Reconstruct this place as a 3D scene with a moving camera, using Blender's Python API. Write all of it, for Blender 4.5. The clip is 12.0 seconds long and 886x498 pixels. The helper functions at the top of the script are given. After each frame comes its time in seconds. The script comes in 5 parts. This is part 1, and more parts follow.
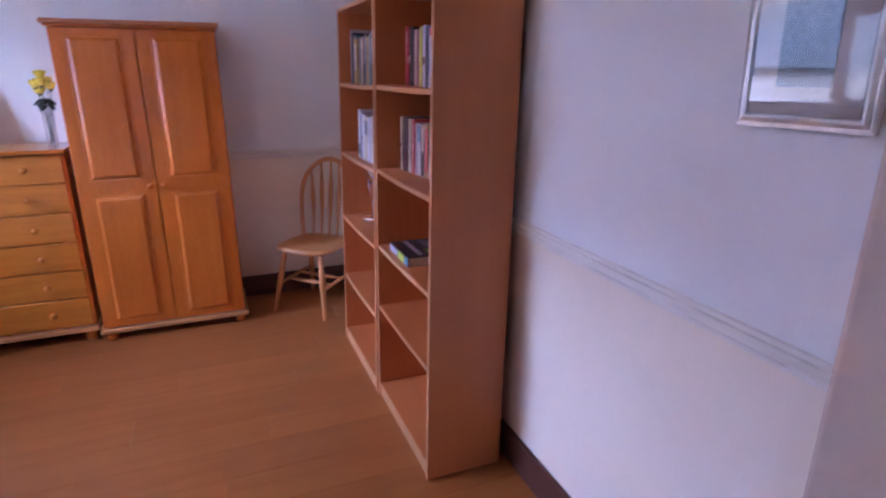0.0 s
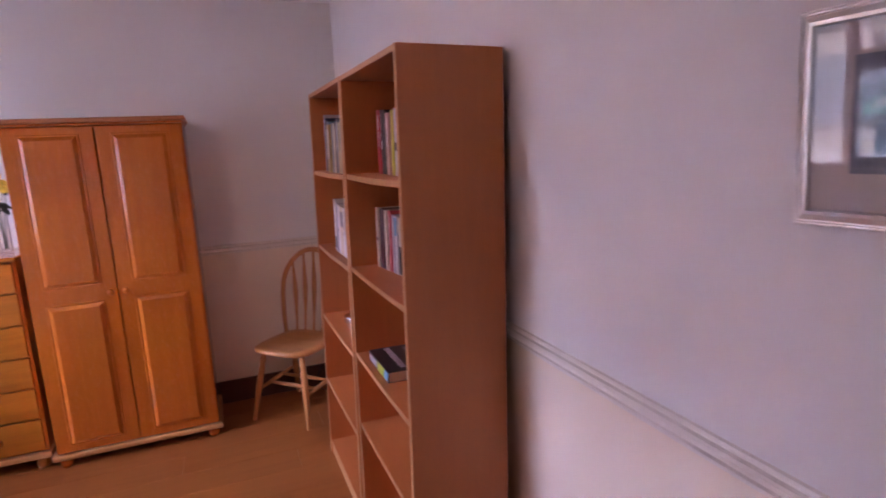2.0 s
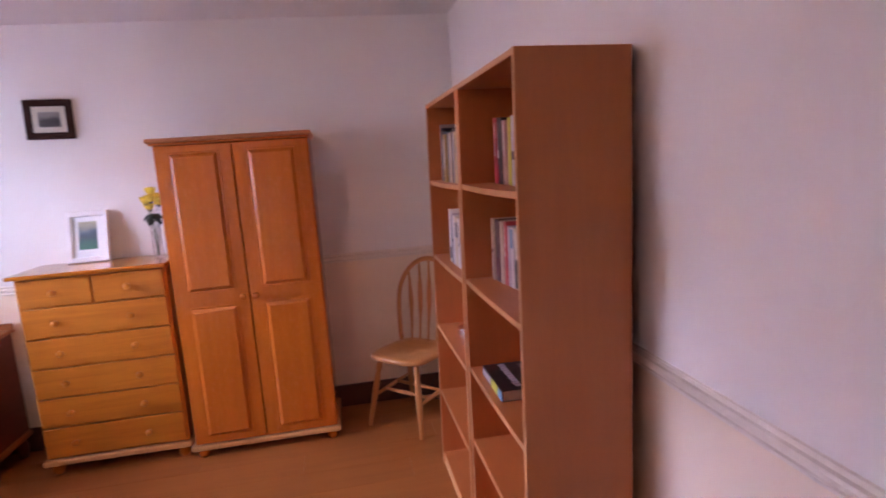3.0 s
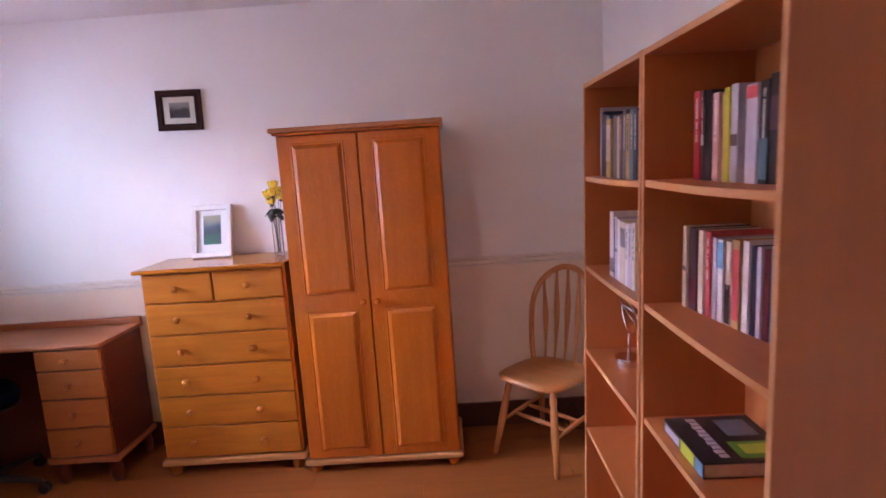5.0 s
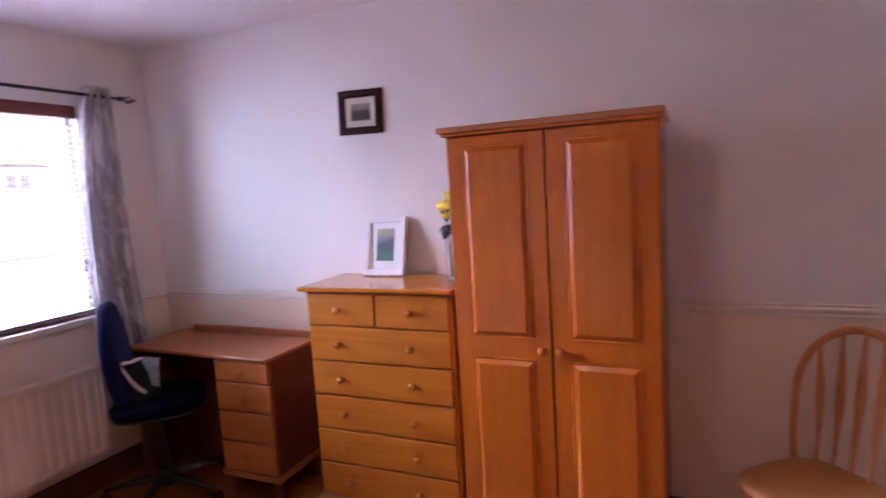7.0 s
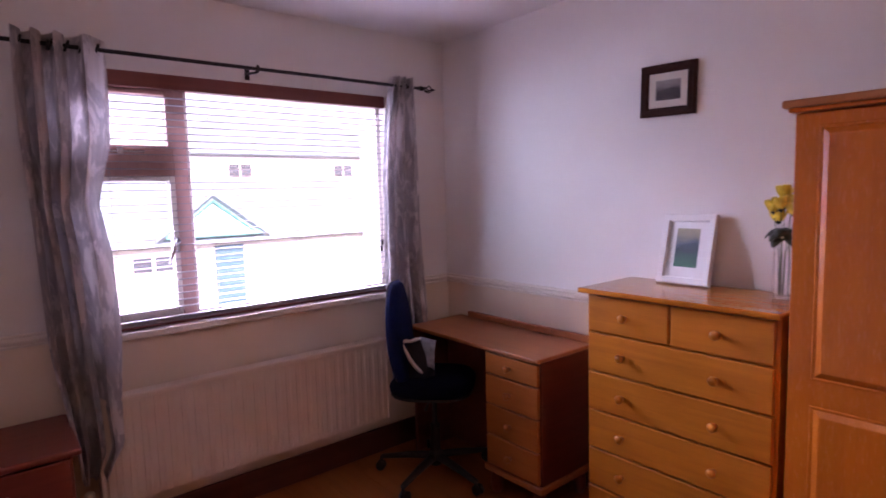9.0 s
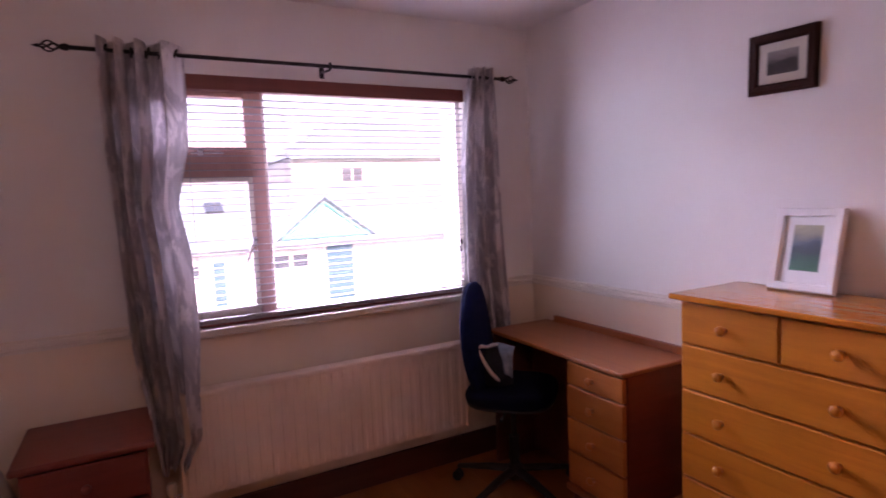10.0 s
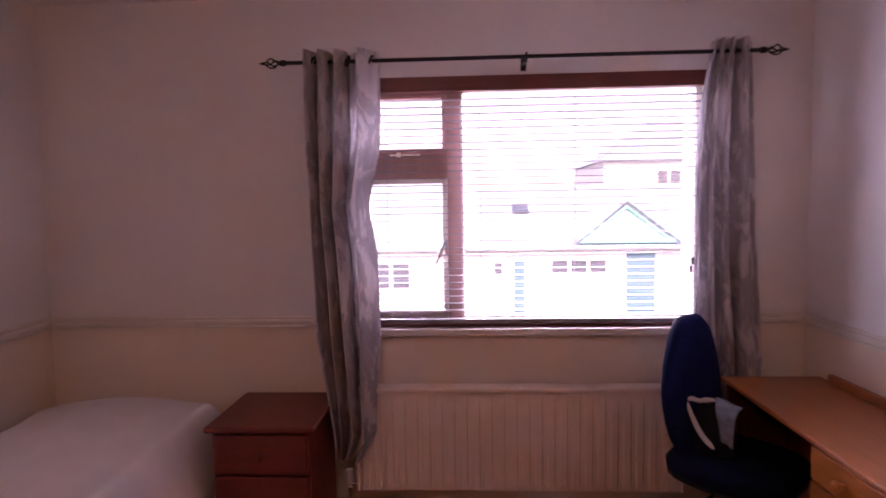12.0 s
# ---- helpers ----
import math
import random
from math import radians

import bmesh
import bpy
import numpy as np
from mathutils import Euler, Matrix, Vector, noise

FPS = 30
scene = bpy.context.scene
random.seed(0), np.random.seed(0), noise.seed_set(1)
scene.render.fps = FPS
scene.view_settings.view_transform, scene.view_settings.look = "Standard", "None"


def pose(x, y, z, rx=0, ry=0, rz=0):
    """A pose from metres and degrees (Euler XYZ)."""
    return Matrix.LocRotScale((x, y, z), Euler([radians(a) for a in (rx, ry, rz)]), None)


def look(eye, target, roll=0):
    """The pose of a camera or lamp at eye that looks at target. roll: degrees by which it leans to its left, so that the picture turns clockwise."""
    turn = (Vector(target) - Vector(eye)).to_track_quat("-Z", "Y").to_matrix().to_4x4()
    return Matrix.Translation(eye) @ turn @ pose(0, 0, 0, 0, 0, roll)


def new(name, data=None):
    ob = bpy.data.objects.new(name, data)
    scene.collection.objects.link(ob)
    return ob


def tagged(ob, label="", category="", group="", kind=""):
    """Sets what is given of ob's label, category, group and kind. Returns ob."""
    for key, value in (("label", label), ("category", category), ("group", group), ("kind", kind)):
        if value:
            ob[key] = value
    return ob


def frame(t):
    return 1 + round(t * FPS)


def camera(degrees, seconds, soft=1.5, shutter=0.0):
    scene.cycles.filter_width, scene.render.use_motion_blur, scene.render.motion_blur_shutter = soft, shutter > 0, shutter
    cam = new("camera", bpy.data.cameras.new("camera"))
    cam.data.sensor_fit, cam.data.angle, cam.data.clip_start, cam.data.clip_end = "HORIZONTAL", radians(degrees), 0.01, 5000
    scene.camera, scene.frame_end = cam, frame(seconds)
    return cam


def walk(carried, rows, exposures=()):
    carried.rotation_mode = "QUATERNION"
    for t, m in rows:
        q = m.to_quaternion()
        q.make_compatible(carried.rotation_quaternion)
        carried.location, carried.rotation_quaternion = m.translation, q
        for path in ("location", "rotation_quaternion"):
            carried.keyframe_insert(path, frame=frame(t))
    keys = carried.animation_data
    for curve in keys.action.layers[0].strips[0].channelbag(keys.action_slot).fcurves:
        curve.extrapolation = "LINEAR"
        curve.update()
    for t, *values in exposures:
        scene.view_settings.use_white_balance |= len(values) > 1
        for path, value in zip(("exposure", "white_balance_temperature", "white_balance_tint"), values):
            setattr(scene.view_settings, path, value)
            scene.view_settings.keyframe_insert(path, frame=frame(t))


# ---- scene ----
cam = camera(76.0, 12.0, 1.65, 0.5)
PATH = [
    (0, (0.2, 0.071, 1.501), (0.922, 1.837, 0.903), 0.1),
    (0.5, (0.248, 0.094, 1.531), (1.115, 1.827, 1.034), -0.4),
    (1, (0.345, 0.154, 1.529), (1.267, 1.876, 1.102), -1.2),
    (1.5, (0.403, 0.246, 1.534), (1.285, 1.999, 1.143), -2.0),
    (2, (0.402, 0.349, 1.537), (1.131, 2.176, 1.176), -2.8),
    (2.5, (0.417, 0.4, 1.546), (0.979, 2.29, 1.21), -3.7),
    (3, (0.422, 0.422, 1.542), (0.768, 2.367, 1.23), -4.1),
    (3.5, (0.395, 0.441, 1.532), (0.524, 2.415, 1.238), -4.5),
    (3.7, (0.385, 0.473, 1.522), (0.442, 2.452, 1.233), -4.6),
    (5.5, (0.318, 1.053, 1.529), (0.218, 3.029, 1.236), -3.6),
    (6, (0.319, 1.261, 1.532), (0.047, 3.224, 1.257), -3.5),
    (6.5, (0.322, 1.407, 1.539), (-0.183, 3.325, 1.284), -3.8),
    (7, (0.391, 1.522, 1.53), (-0.416, 3.339, 1.307), -3.5),
    (7.5, (0.402, 1.587, 1.544), (-0.695, 3.244, 1.322), -2.2),
    (7.7, (0.373, 1.595, 1.537), (-0.811, 3.192, 1.318), -2.0),
    (9.3, (0.143, 1.747, 1.506), (-1.448, 2.942, 1.306), -1.9),
    (9.5, (0.135, 1.787, 1.504), (-1.491, 2.934, 1.303), -2.2),
    (9.6, (0.116, 1.813, 1.504), (-1.528, 2.936, 1.307), -2.3),
    (10, (0.114, 1.919, 1.487), (-1.635, 2.872, 1.304), -2.5),
    (10.5, (0.051, 2.062, 1.501), (-1.812, 2.765, 1.312), -2.2),
    (11, (-0.005, 2.224, 1.524), (-1.95, 2.647, 1.335), -1.8),
    (11.5, (0.0, 2.404, 1.494), (-1.989, 2.548, 1.337), -1.6),
    (12, (-0.053, 2.526, 1.48), (-2.046, 2.434, 1.34), -0.9),
]
EXPOSURES = [(0.0, 3.35, 5250, 38), (1.0, 3.28, 5850, 44), (1.5, 3.24, 6050, 45), (2.0, 3.24, 6500, 49), (2.5, 3.35, 6900, 51), (5.5, 3.44, 6800, 47), (7.5, 3.0, 6650, 53), (9.5, 2.56, 7200, 60), (12.0, 2.56, 7650, 68)]
walk(cam, [(t, look(eye, target, roll)) for t, eye, target, roll in PATH], EXPOSURES)

# ---- world, sun, exposure ----
world = bpy.data.worlds.new("overcast_sky")
scene.world = world
world.use_nodes = True
wn = world.node_tree
sky = wn.nodes.new("ShaderNodeTexSky")
sky.sky_type = "NISHITA"
sky.sun_disc = False
sky.sun_elevation, sky.sun_rotation = radians(42), radians(100)
sky.air_density, sky.dust_density, sky.ozone_density = 1.0, 3.0, 1.0
bg = wn.nodes["Background"]
bg.inputs["Strength"].default_value = 0.11
wn.links.new(sky.outputs[0], bg.inputs["Color"])

sun_data = bpy.data.lights.new("sun", "SUN")
sun_data.energy, sun_data.angle, sun_data.color = 1.15, radians(12), (1.0, 0.96, 0.9)
sun = new("sun", sun_data)
sun.matrix_world = look((20, 6, 22), (-10, 2, 0))


def sky_panel(name, eye, target, wide, high, watts, tone=(0.62, 0.77, 1.0)):
    """Soft daylight from the open sky before a window."""
    d = bpy.data.lights.new(name, "AREA")
    d.shape, d.size, d.size_y, d.energy, d.color = "RECTANGLE", wide, high, watts, tone
    ob = new(name, d)
    ob.matrix_world = look(eye, target)


sky_panel("sky_south", (-4.9, -0.2, 1.9), (-2.6, 2.7, 1.5), 2.8, 1.8, 23.0, (0.46, 0.82, 1.0))
sky_panel("sky_above", (-4.35, 3.7, 2.66), (0.4, 2.3, 0.5), 4.0, 0.55, 150)


# ---- materials ----
def material(name, rough=0.5, metal=0.0, spec=0.5):
    m = bpy.data.materials.new(name)
    m.use_nodes = True
    b = m.node_tree.nodes["Principled BSDF"]
    b.inputs["Roughness"].default_value = rough
    b.inputs["Metallic"].default_value = metal
    b.inputs["Specular IOR Level"].default_value = spec
    return m, m.node_tree, b


def coords(nt, scale=(1, 1, 1), loc=(0, 0, 0), random_shift=False):
    tc = nt.nodes.new("ShaderNodeTexCoord")
    mp = nt.nodes.new("ShaderNodeMapping")
    mp.inputs["Scale"].default_value = scale
    mp.inputs["Location"].default_value = loc
    nt.links.new(tc.outputs["Object"], mp.inputs["Vector"])
    if random_shift:
        info = nt.nodes.new("ShaderNodeObjectInfo")
        mul = nt.nodes.new("ShaderNodeMath")
        mul.operation = "MULTIPLY"
        mul.inputs[1].default_value = 37.0
        nt.links.new(info.outputs["Random"], mul.inputs[0])
        nt.links.new(mul.outputs[0], mp.inputs["Location"])
    return mp.outputs["Vector"]


def noise_tex(nt, vec, scale, detail=4.0, rough=0.55, distortion=0.0):
    n = nt.nodes.new("ShaderNodeTexNoise")
    n.inputs["Scale"].default_value = scale
    n.inputs["Detail"].default_value = detail
    n.inputs["Roughness"].default_value = rough
    n.inputs["Distortion"].default_value = distortion
    nt.links.new(vec, n.inputs["Vector"])
    return n.outputs["Fac"]


def ramp(nt, fac, stops):
    r = nt.nodes.new("ShaderNodeValToRGB")
    e = r.color_ramp.elements
    while len(e) < len(stops):
        e.new(0.5)
    for el, (p, c) in zip(e, stops):
        el.position, el.color = p, (*c, 1)
    nt.links.new(fac, r.inputs["Fac"])
    return r.outputs["Color"]


def mix(nt, a, b, fac, blend="MIX"):
    m = nt.nodes.new("ShaderNodeMix")
    m.data_type, m.blend_type = "RGBA", blend
    if isinstance(fac, float):
        m.inputs["Factor"].default_value = fac
    else:
        nt.links.new(fac, m.inputs["Factor"])
    for sock, v in (("A", a), ("B", b)):
        if isinstance(v, tuple):
            [i for i in m.inputs if i.name == sock and i.type == "RGBA"][0].default_value = (*v, 1)
        else:
            nt.links.new(v, [i for i in m.inputs if i.name == sock and i.type == "RGBA"][0])
    return [o for o in m.outputs if o.type == "RGBA"][0]


def bump(nt, b, height, strength=0.2, dist=0.01):
    n = nt.nodes.new("ShaderNodeBump")
    n.inputs["Strength"].default_value = strength
    n.inputs["Distance"].default_value = dist
    nt.links.new(height, n.inputs["Height"])
    nt.links.new(n.outputs["Normal"], b.inputs["Normal"])


def plain(name, color, rough=0.5, metal=0.0, vary=0.12, scale=6.0, bumpy=0.0, fine=60.0, spec=0.5):
    """One colour with soft blotches and fine relief."""
    m, nt, b = material(name, rough, metal, spec)
    v = coords(nt)
    f = noise_tex(nt, v, scale)
    lo, hi = tuple(c * (1 - vary) for c in color), tuple(min(1, c * (1 + vary)) for c in color)
    nt.links.new(ramp(nt, f, [(0.3, lo), (0.7, hi)]), b.inputs["Base Color"])
    if bumpy:
        bump(nt, b, noise_tex(nt, v, fine, 3), bumpy, 0.004)
    return m


def wood(name, light, dark, axis="z", rough=0.35, rings=7.0, knots=True, shift=True, coat=0.0):
    """Varnished wood whose grain runs along one axis."""
    m, nt, b = material(name, rough)
    s = {"x": (0.7, 9, 9), "y": (9, 0.7, 9), "z": (9, 9, 0.7)}[axis]
    v = coords(nt, s, random_shift=shift)
    big = noise_tex(nt, v, rings * 0.35, 3, 0.5, 1.2)
    v2 = coords(nt, tuple(k * 6 for k in s), random_shift=shift)
    fine = noise_tex(nt, v2, rings, 4, 0.6, 0.4)
    mid = tuple((p + q) / 2 for p, q in zip(light, dark))
    col = ramp(nt, big, [(0.28, dark), (0.45, mid), (0.62, light)])
    col2 = ramp(nt, fine, [(0.3, tuple(c * 0.88 for c in mid)), (0.65, tuple((p + q) / 2 for p, q in zip(mid, light)))])
    nt.links.new(mix(nt, col, col2, 0.42), b.inputs["Base Color"])
    rg = nt.nodes.new("ShaderNodeMapRange")
    rg.inputs["To Min"].default_value, rg.inputs["To Max"].default_value = rough - 0.07, rough + 0.1
    nt.links.new(fine, rg.inputs["Value"])
    nt.links.new(rg.outputs[0], b.inputs["Roughness"])
    b.inputs["Coat Weight"].default_value = coat
    b.inputs["Coat Roughness"].default_value = 0.16
    bump(nt, b, fine, 0.06, 0.002)
    return m


PINE_L, PINE_D = (0.64, 0.215, 0.017), (0.48, 0.138, 0.010)
pine_x = wood("varnished_pine_across", PINE_L, PINE_D, "x", 0.32, coat=0.15)
pine_z = wood("varnished_pine_upright", PINE_L, PINE_D, "z", 0.32, coat=0.15)
pine_top = wood("polished_pine_top", PINE_L, PINE_D, "x", 0.2, coat=0.5)
WARD_L, WARD_D = (0.66, 0.172, 0.014), (0.56, 0.136, 0.011)
ward_z = wood("orange_pine_upright", WARD_L, WARD_D, "z", 0.24, coat=0.35)
ward_x = wood("orange_pine_across", WARD_L, WARD_D, "x", 0.32, coat=0.15)
cornice_x = wood("faded_pine_cornice", (0.50, 0.19, 0.07), (0.42, 0.15, 0.05), "x", 0.35)
edge_x = wood("pale_pine_edge", (0.70, 0.36, 0.13), (0.55, 0.25, 0.08), "x", 0.35)
SHELF_L, SHELF_D = (0.57, 0.185, 0.050), (0.525, 0.160, 0.042)
shelf_y = wood("beech_effect_deep", SHELF_L, SHELF_D, "y", 0.38)
shelf_z = wood("beech_effect_upright", SHELF_L, SHELF_D, "z", 0.4)
shelf_edge = wood("beech_edge_strip", (0.62, 0.31, 0.13), (0.5, 0.23, 0.09), "y", 0.4)
desk_x = wood("desk_wood_across", (0.44, 0.145, 0.043), (0.34, 0.100, 0.030), "x", 0.3, coat=0.2)
desk_front = wood("desk_drawer_wood", (0.52, 0.170, 0.036), (0.42, 0.118, 0.024), "x", 0.3, coat=0.2)
# Reddish desk wood with the shade of sides and kneehole darkened into its colour.
desk_shaded_y = wood("desk_wood_deep_shaded", (0.17, 0.038, 0.018), (0.12, 0.026, 0.012), "y", 0.4)
night_y = wood("reddish_wood", (0.21, 0.038, 0.023), (0.15, 0.026, 0.016), "y", 0.38)
chair_wood = wood("pale_beech", (0.62, 0.27, 0.085), (0.50, 0.20, 0.055), "z", 0.38)
seat_wood = wood("seat_beech", (0.60, 0.255, 0.075), (0.46, 0.18, 0.048), "x", 0.33)
skirt_wood = wood("dark_skirting_wood", (0.10, 0.032, 0.020), (0.065, 0.020, 0.013), "x", 0.4, shift=False)
skirt_wood_y = wood("dark_skirting_wood_deep", (0.10, 0.032, 0.020), (0.065, 0.020, 0.013), "y", 0.4, shift=False)
frame_wood = wood("window_wood_effect", (0.62, 0.38, 0.33), (0.53, 0.31, 0.26), "z", 0.4)
valance_wood = wood("mahogany_valance", (0.22, 0.06, 0.04), (0.15, 0.04, 0.028), "y", 0.4)
dark_frame = wood("dark_picture_frame", (0.045, 0.015, 0.011), (0.028, 0.010, 0.008), "x", 0.6)
dark_frame.node_tree.nodes["Principled BSDF"].inputs["Specular IOR Level"].default_value = 0.12
floor_wood = wood("laminate_floor", (0.42, 0.140, 0.030), (0.33, 0.100, 0.020), "x", 0.4, rings=4.0)
nt = floor_wood.node_tree
fb = nt.nodes["Principled BSDF"]
info = nt.nodes.new("ShaderNodeObjectInfo")
tone = ramp(nt, info.outputs["Random"], [(0.0, (0.86, 0.84, 0.82)), (1.0, (1.0, 1.0, 1.0))])
nt.links.new(mix(nt, fb.inputs["Base Color"].links[0].from_socket, tone, 1.0, "MULTIPLY"), fb.inputs["Base Color"])
floor_gap = plain("floor_gap", (0.09, 0.04, 0.02), 0.8)


def wall_paint(name, color):
    m, nt, b = material(name, 0.7, spec=0.25)
    v = coords(nt)
    f = noise_tex(nt, v, 1.3, 5, 0.6)
    nt.links.new(ramp(nt, f, [(0.25, tuple(c * 0.95 for c in color)), (0.75, color)]), b.inputs["Base Color"])
    bump(nt, b, noise_tex(nt, v, 180, 3), 0.12, 0.002)
    return m


wall_white = wall_paint("upper_wall_paint", (0.80, 0.785, 0.76))
wall_cream = wall_paint("lower_wall_paint", (0.84, 0.72, 0.58))
ceiling_white = wall_paint("ceiling_paint", (0.80, 0.78, 0.76))
trim_white = plain("gloss_white_trim", (0.76, 0.70, 0.62), 0.3, vary=0.04)
door_paint = plain("door_gloss_paint", (0.76, 0.60, 0.49), 0.22, vary=0.05)
radiator_white = plain("radiator_enamel", (0.84, 0.71, 0.59), 0.35, vary=0.04)
blind_white = plain("pale_blind_slat", (0.36, 0.34, 0.35), 0.5, vary=0.03)
iron = plain("wrought_iron", (0.03, 0.027, 0.027), 0.45, 0.7, bumpy=0.1)
chrome = plain("chrome", (0.8, 0.8, 0.82), 0.12, 1.0, vary=0.03)
silver = plain("silver_leaf_frame", (0.84, 0.83, 0.81), 0.38, 0.9, vary=0.1, scale=30)
black_plastic = plain("black_plastic", (0.012, 0.011, 0.013), 0.5, bumpy=0.1)
blue_fabric = plain("blue_seat_fabric", (0.0035, 0.0105, 0.058), 0.9, vary=0.2, scale=40, bumpy=0.5, fine=500, spec=0.15)
seat_fabric = plain("navy_seat_fabric", (0.0022, 0.004, 0.018), 0.9, vary=0.2, scale=40, bumpy=0.5, fine=500, spec=0.1)
duvet_white = plain("white_duvet_cotton", (0.80, 0.77, 0.75), 0.85, vary=0.05, bumpy=0.2, fine=90, spec=0.2)
bed_base_fabric = plain("dark_bed_base", (0.08, 0.05, 0.05), 0.85)
mat_cream = plain("cream_mount", (0.80, 0.74, 0.66), 0.8, vary=0.04)
mat_beige = plain("beige_mount", (0.66, 0.58, 0.54), 0.8, vary=0.04)
frame_white = plain("white_frame_paint", (0.82, 0.81, 0.80), 0.4, vary=0.03)
paper = plain("book_paper", (0.74, 0.68, 0.56), 0.8, vary=0.08, scale=40)
yellow_petal = plain("yellow_petal", (0.80, 0.62, 0.05), 0.6, vary=0.2, scale=40)
dark_leaf = plain("dark_leaf", (0.02, 0.035, 0.02), 0.5)
stem_green = plain("stem_green", (0.06, 0.12, 0.04), 0.5)
white_cloth = plain("white_cloth", (0.75, 0.73, 0.72), 0.8, bumpy=0.2)
grey_blue_cloth = plain("grey_blue_cloth", (0.22, 0.28, 0.36), 0.8, vary=0.3, scale=25, bumpy=0.3)
navy_cloth = plain("navy_cloth", (0.005, 0.006, 0.014), 0.8, bumpy=0.3)
cable_black = plain("cable_sheath", (0.02, 0.02, 0.03), 0.5)


def glass_material(name, tint=(1, 1, 1)):
    m, nt, b = material(name, 0.0)
    b.inputs["Base Color"].default_value = (*tint, 1)
    b.inputs["Transmission Weight"].default_value = 1.0
    b.inputs["IOR"].default_value = 1.45
    return m


glass = glass_material("clear_glass")
window_glass = glass_material("window_glass")


def lampshade_material():
    m, nt, b = material("lit_opal_glass", 0.3)
    b.inputs["Base Color"].default_value = (0.85, 0.82, 0.78, 1)
    b.inputs["Emission Color"].default_value = (1.0, 0.78, 0.53, 1)
    b.inputs["Emission Strength"].default_value = LAMP_GLOW
    return m


LAMP_GLOW = 0.6
opal = lampshade_material()


def curtain_material():
    m, nt, b = material("silver_grey_curtain", 0.6, spec=0.3)
    v = coords(nt, (1, 1, 0.12))
    streak = noise_tex(nt, v, 24, 3, 0.5)
    v2 = coords(nt, (1, 1, 0.45))
    leaf = noise_tex(nt, v2, 9, 5, 0.6, 0.6)
    a = ramp(nt, streak, [(0.3, (0.68, 0.64, 0.63)), (0.7, (0.83, 0.80, 0.80))])
    c = ramp(nt, leaf, [(0.44, (1, 1, 1)), (0.48, (0.70, 0.69, 0.70)), (0.56, (0.60, 0.60, 0.63)), (0.61, (0.95, 0.94, 0.93))])
    tone = mix(nt, a, c, 1.0, "MULTIPLY")
    nt.links.new(tone, b.inputs["Base Color"])
    thin = nt.nodes.new("ShaderNodeBsdfTranslucent")
    nt.links.new(tone, thin.inputs["Color"])
    both = nt.nodes.new("ShaderNodeMixShader")
    both.inputs["Fac"].default_value = 0.42
    nt.links.new(b.outputs[0], both.inputs[1])
    nt.links.new(thin.outputs[0], both.inputs[2])
    nt.links.new(both.outputs[0], nt.nodes["Material Output"].inputs["Surface"])
    b.inputs["Sheen Weight"].default_value = 0.2
    bump(nt, b, streak, 0.15, 0.003)
    return m


curtain_cloth = curtain_material()


def landscape_material(name, low, high, bands, scale=26.0):
    """A small printed landscape: colours banded from its foot to its top, broken by brush strokes."""
    m, nt, b = material(name, 0.6)
    v = coords(nt)
    sep = nt.nodes.new("ShaderNodeSeparateXYZ")
    nt.links.new(v, sep.inputs[0])
    rg = nt.nodes.new("ShaderNodeMapRange")
    rg.inputs["From Min"].default_value, rg.inputs["From Max"].default_value = low, high
    nt.links.new(sep.outputs["Z"], rg.inputs["Value"])
    wob = nt.nodes.new("ShaderNodeMath")
    wob.operation = "MULTIPLY_ADD"
    wob.inputs[1].default_value = 0.7
    nt.links.new(noise_tex(nt, v, scale, 5, 0.65, 0.5), wob.inputs[0])
    nt.links.new(rg.outputs[0], wob.inputs[2])
    sub = nt.nodes.new("ShaderNodeMath")
    sub.operation = "SUBTRACT"
    sub.inputs[1].default_value = 0.35
    nt.links.new(wob.outputs[0], sub.inputs[0])
    col = ramp(nt, sub.outputs[0], bands)
    spots = ramp(nt, noise_tex(nt, v, scale * 4, 3), [(0.35, (0.75, 0.75, 0.75)), (0.65, (1, 1, 1))])
    nt.links.new(mix(nt, col, spots, 1.0, "MULTIPLY"), b.inputs["Base Color"])
    return m


art_green = landscape_material("landscape_print", 0.072, 0.232, [(0.0, (0.05, 0.24, 0.15)), (0.3, (0.04, 0.17, 0.13)), (0.45, (0.05, 0.08, 0.11)), (0.62, (0.13, 0.20, 0.26)), (0.8, (0.42, 0.40, 0.30)), (1.0, (0.52, 0.50, 0.34))])
art_grey = landscape_material("grey_photo", 0.066, 0.148, [(0.0, (0.10, 0.08, 0.09)), (0.3, (0.05, 0.04, 0.05)), (0.5, (0.07, 0.06, 0.07)), (0.66, (0.30, 0.26, 0.26)), (1.0, (0.42, 0.37, 0.36))], 40)
art_street = landscape_material("street_print", 0.072, 0.218, [(0.0, (0.20, 0.22, 0.27)), (0.3, (0.10, 0.11, 0.15)), (0.55, (0.13, 0.15, 0.20)), (0.8, (0.24, 0.26, 0.32)), (1.0, (0.30, 0.32, 0.38))], 22)


# ---- mesh helpers ----
def thing(name, loc=(0, 0, 0), rz=0.0, label="", category="", group="", kind=""):
    ob = new(name)
    ob.matrix_world = pose(*loc, 0, 0, rz)
    return tagged(ob, label, category, group, kind)


def part(name, bm, mat, parent=None, label="", smooth=False):
    me = bpy.data.meshes.new(name)
    bmesh.ops.recalc_face_normals(bm, faces=bm.faces)
    bm.to_mesh(me)
    bm.free()
    if smooth:
        for p in me.polygons:
            p.use_smooth = True
    for m in mat if isinstance(mat, (list, tuple)) else (mat,):
        me.materials.append(m)
    ob = new(name, me)
    ob.parent = parent
    return tagged(ob, label)


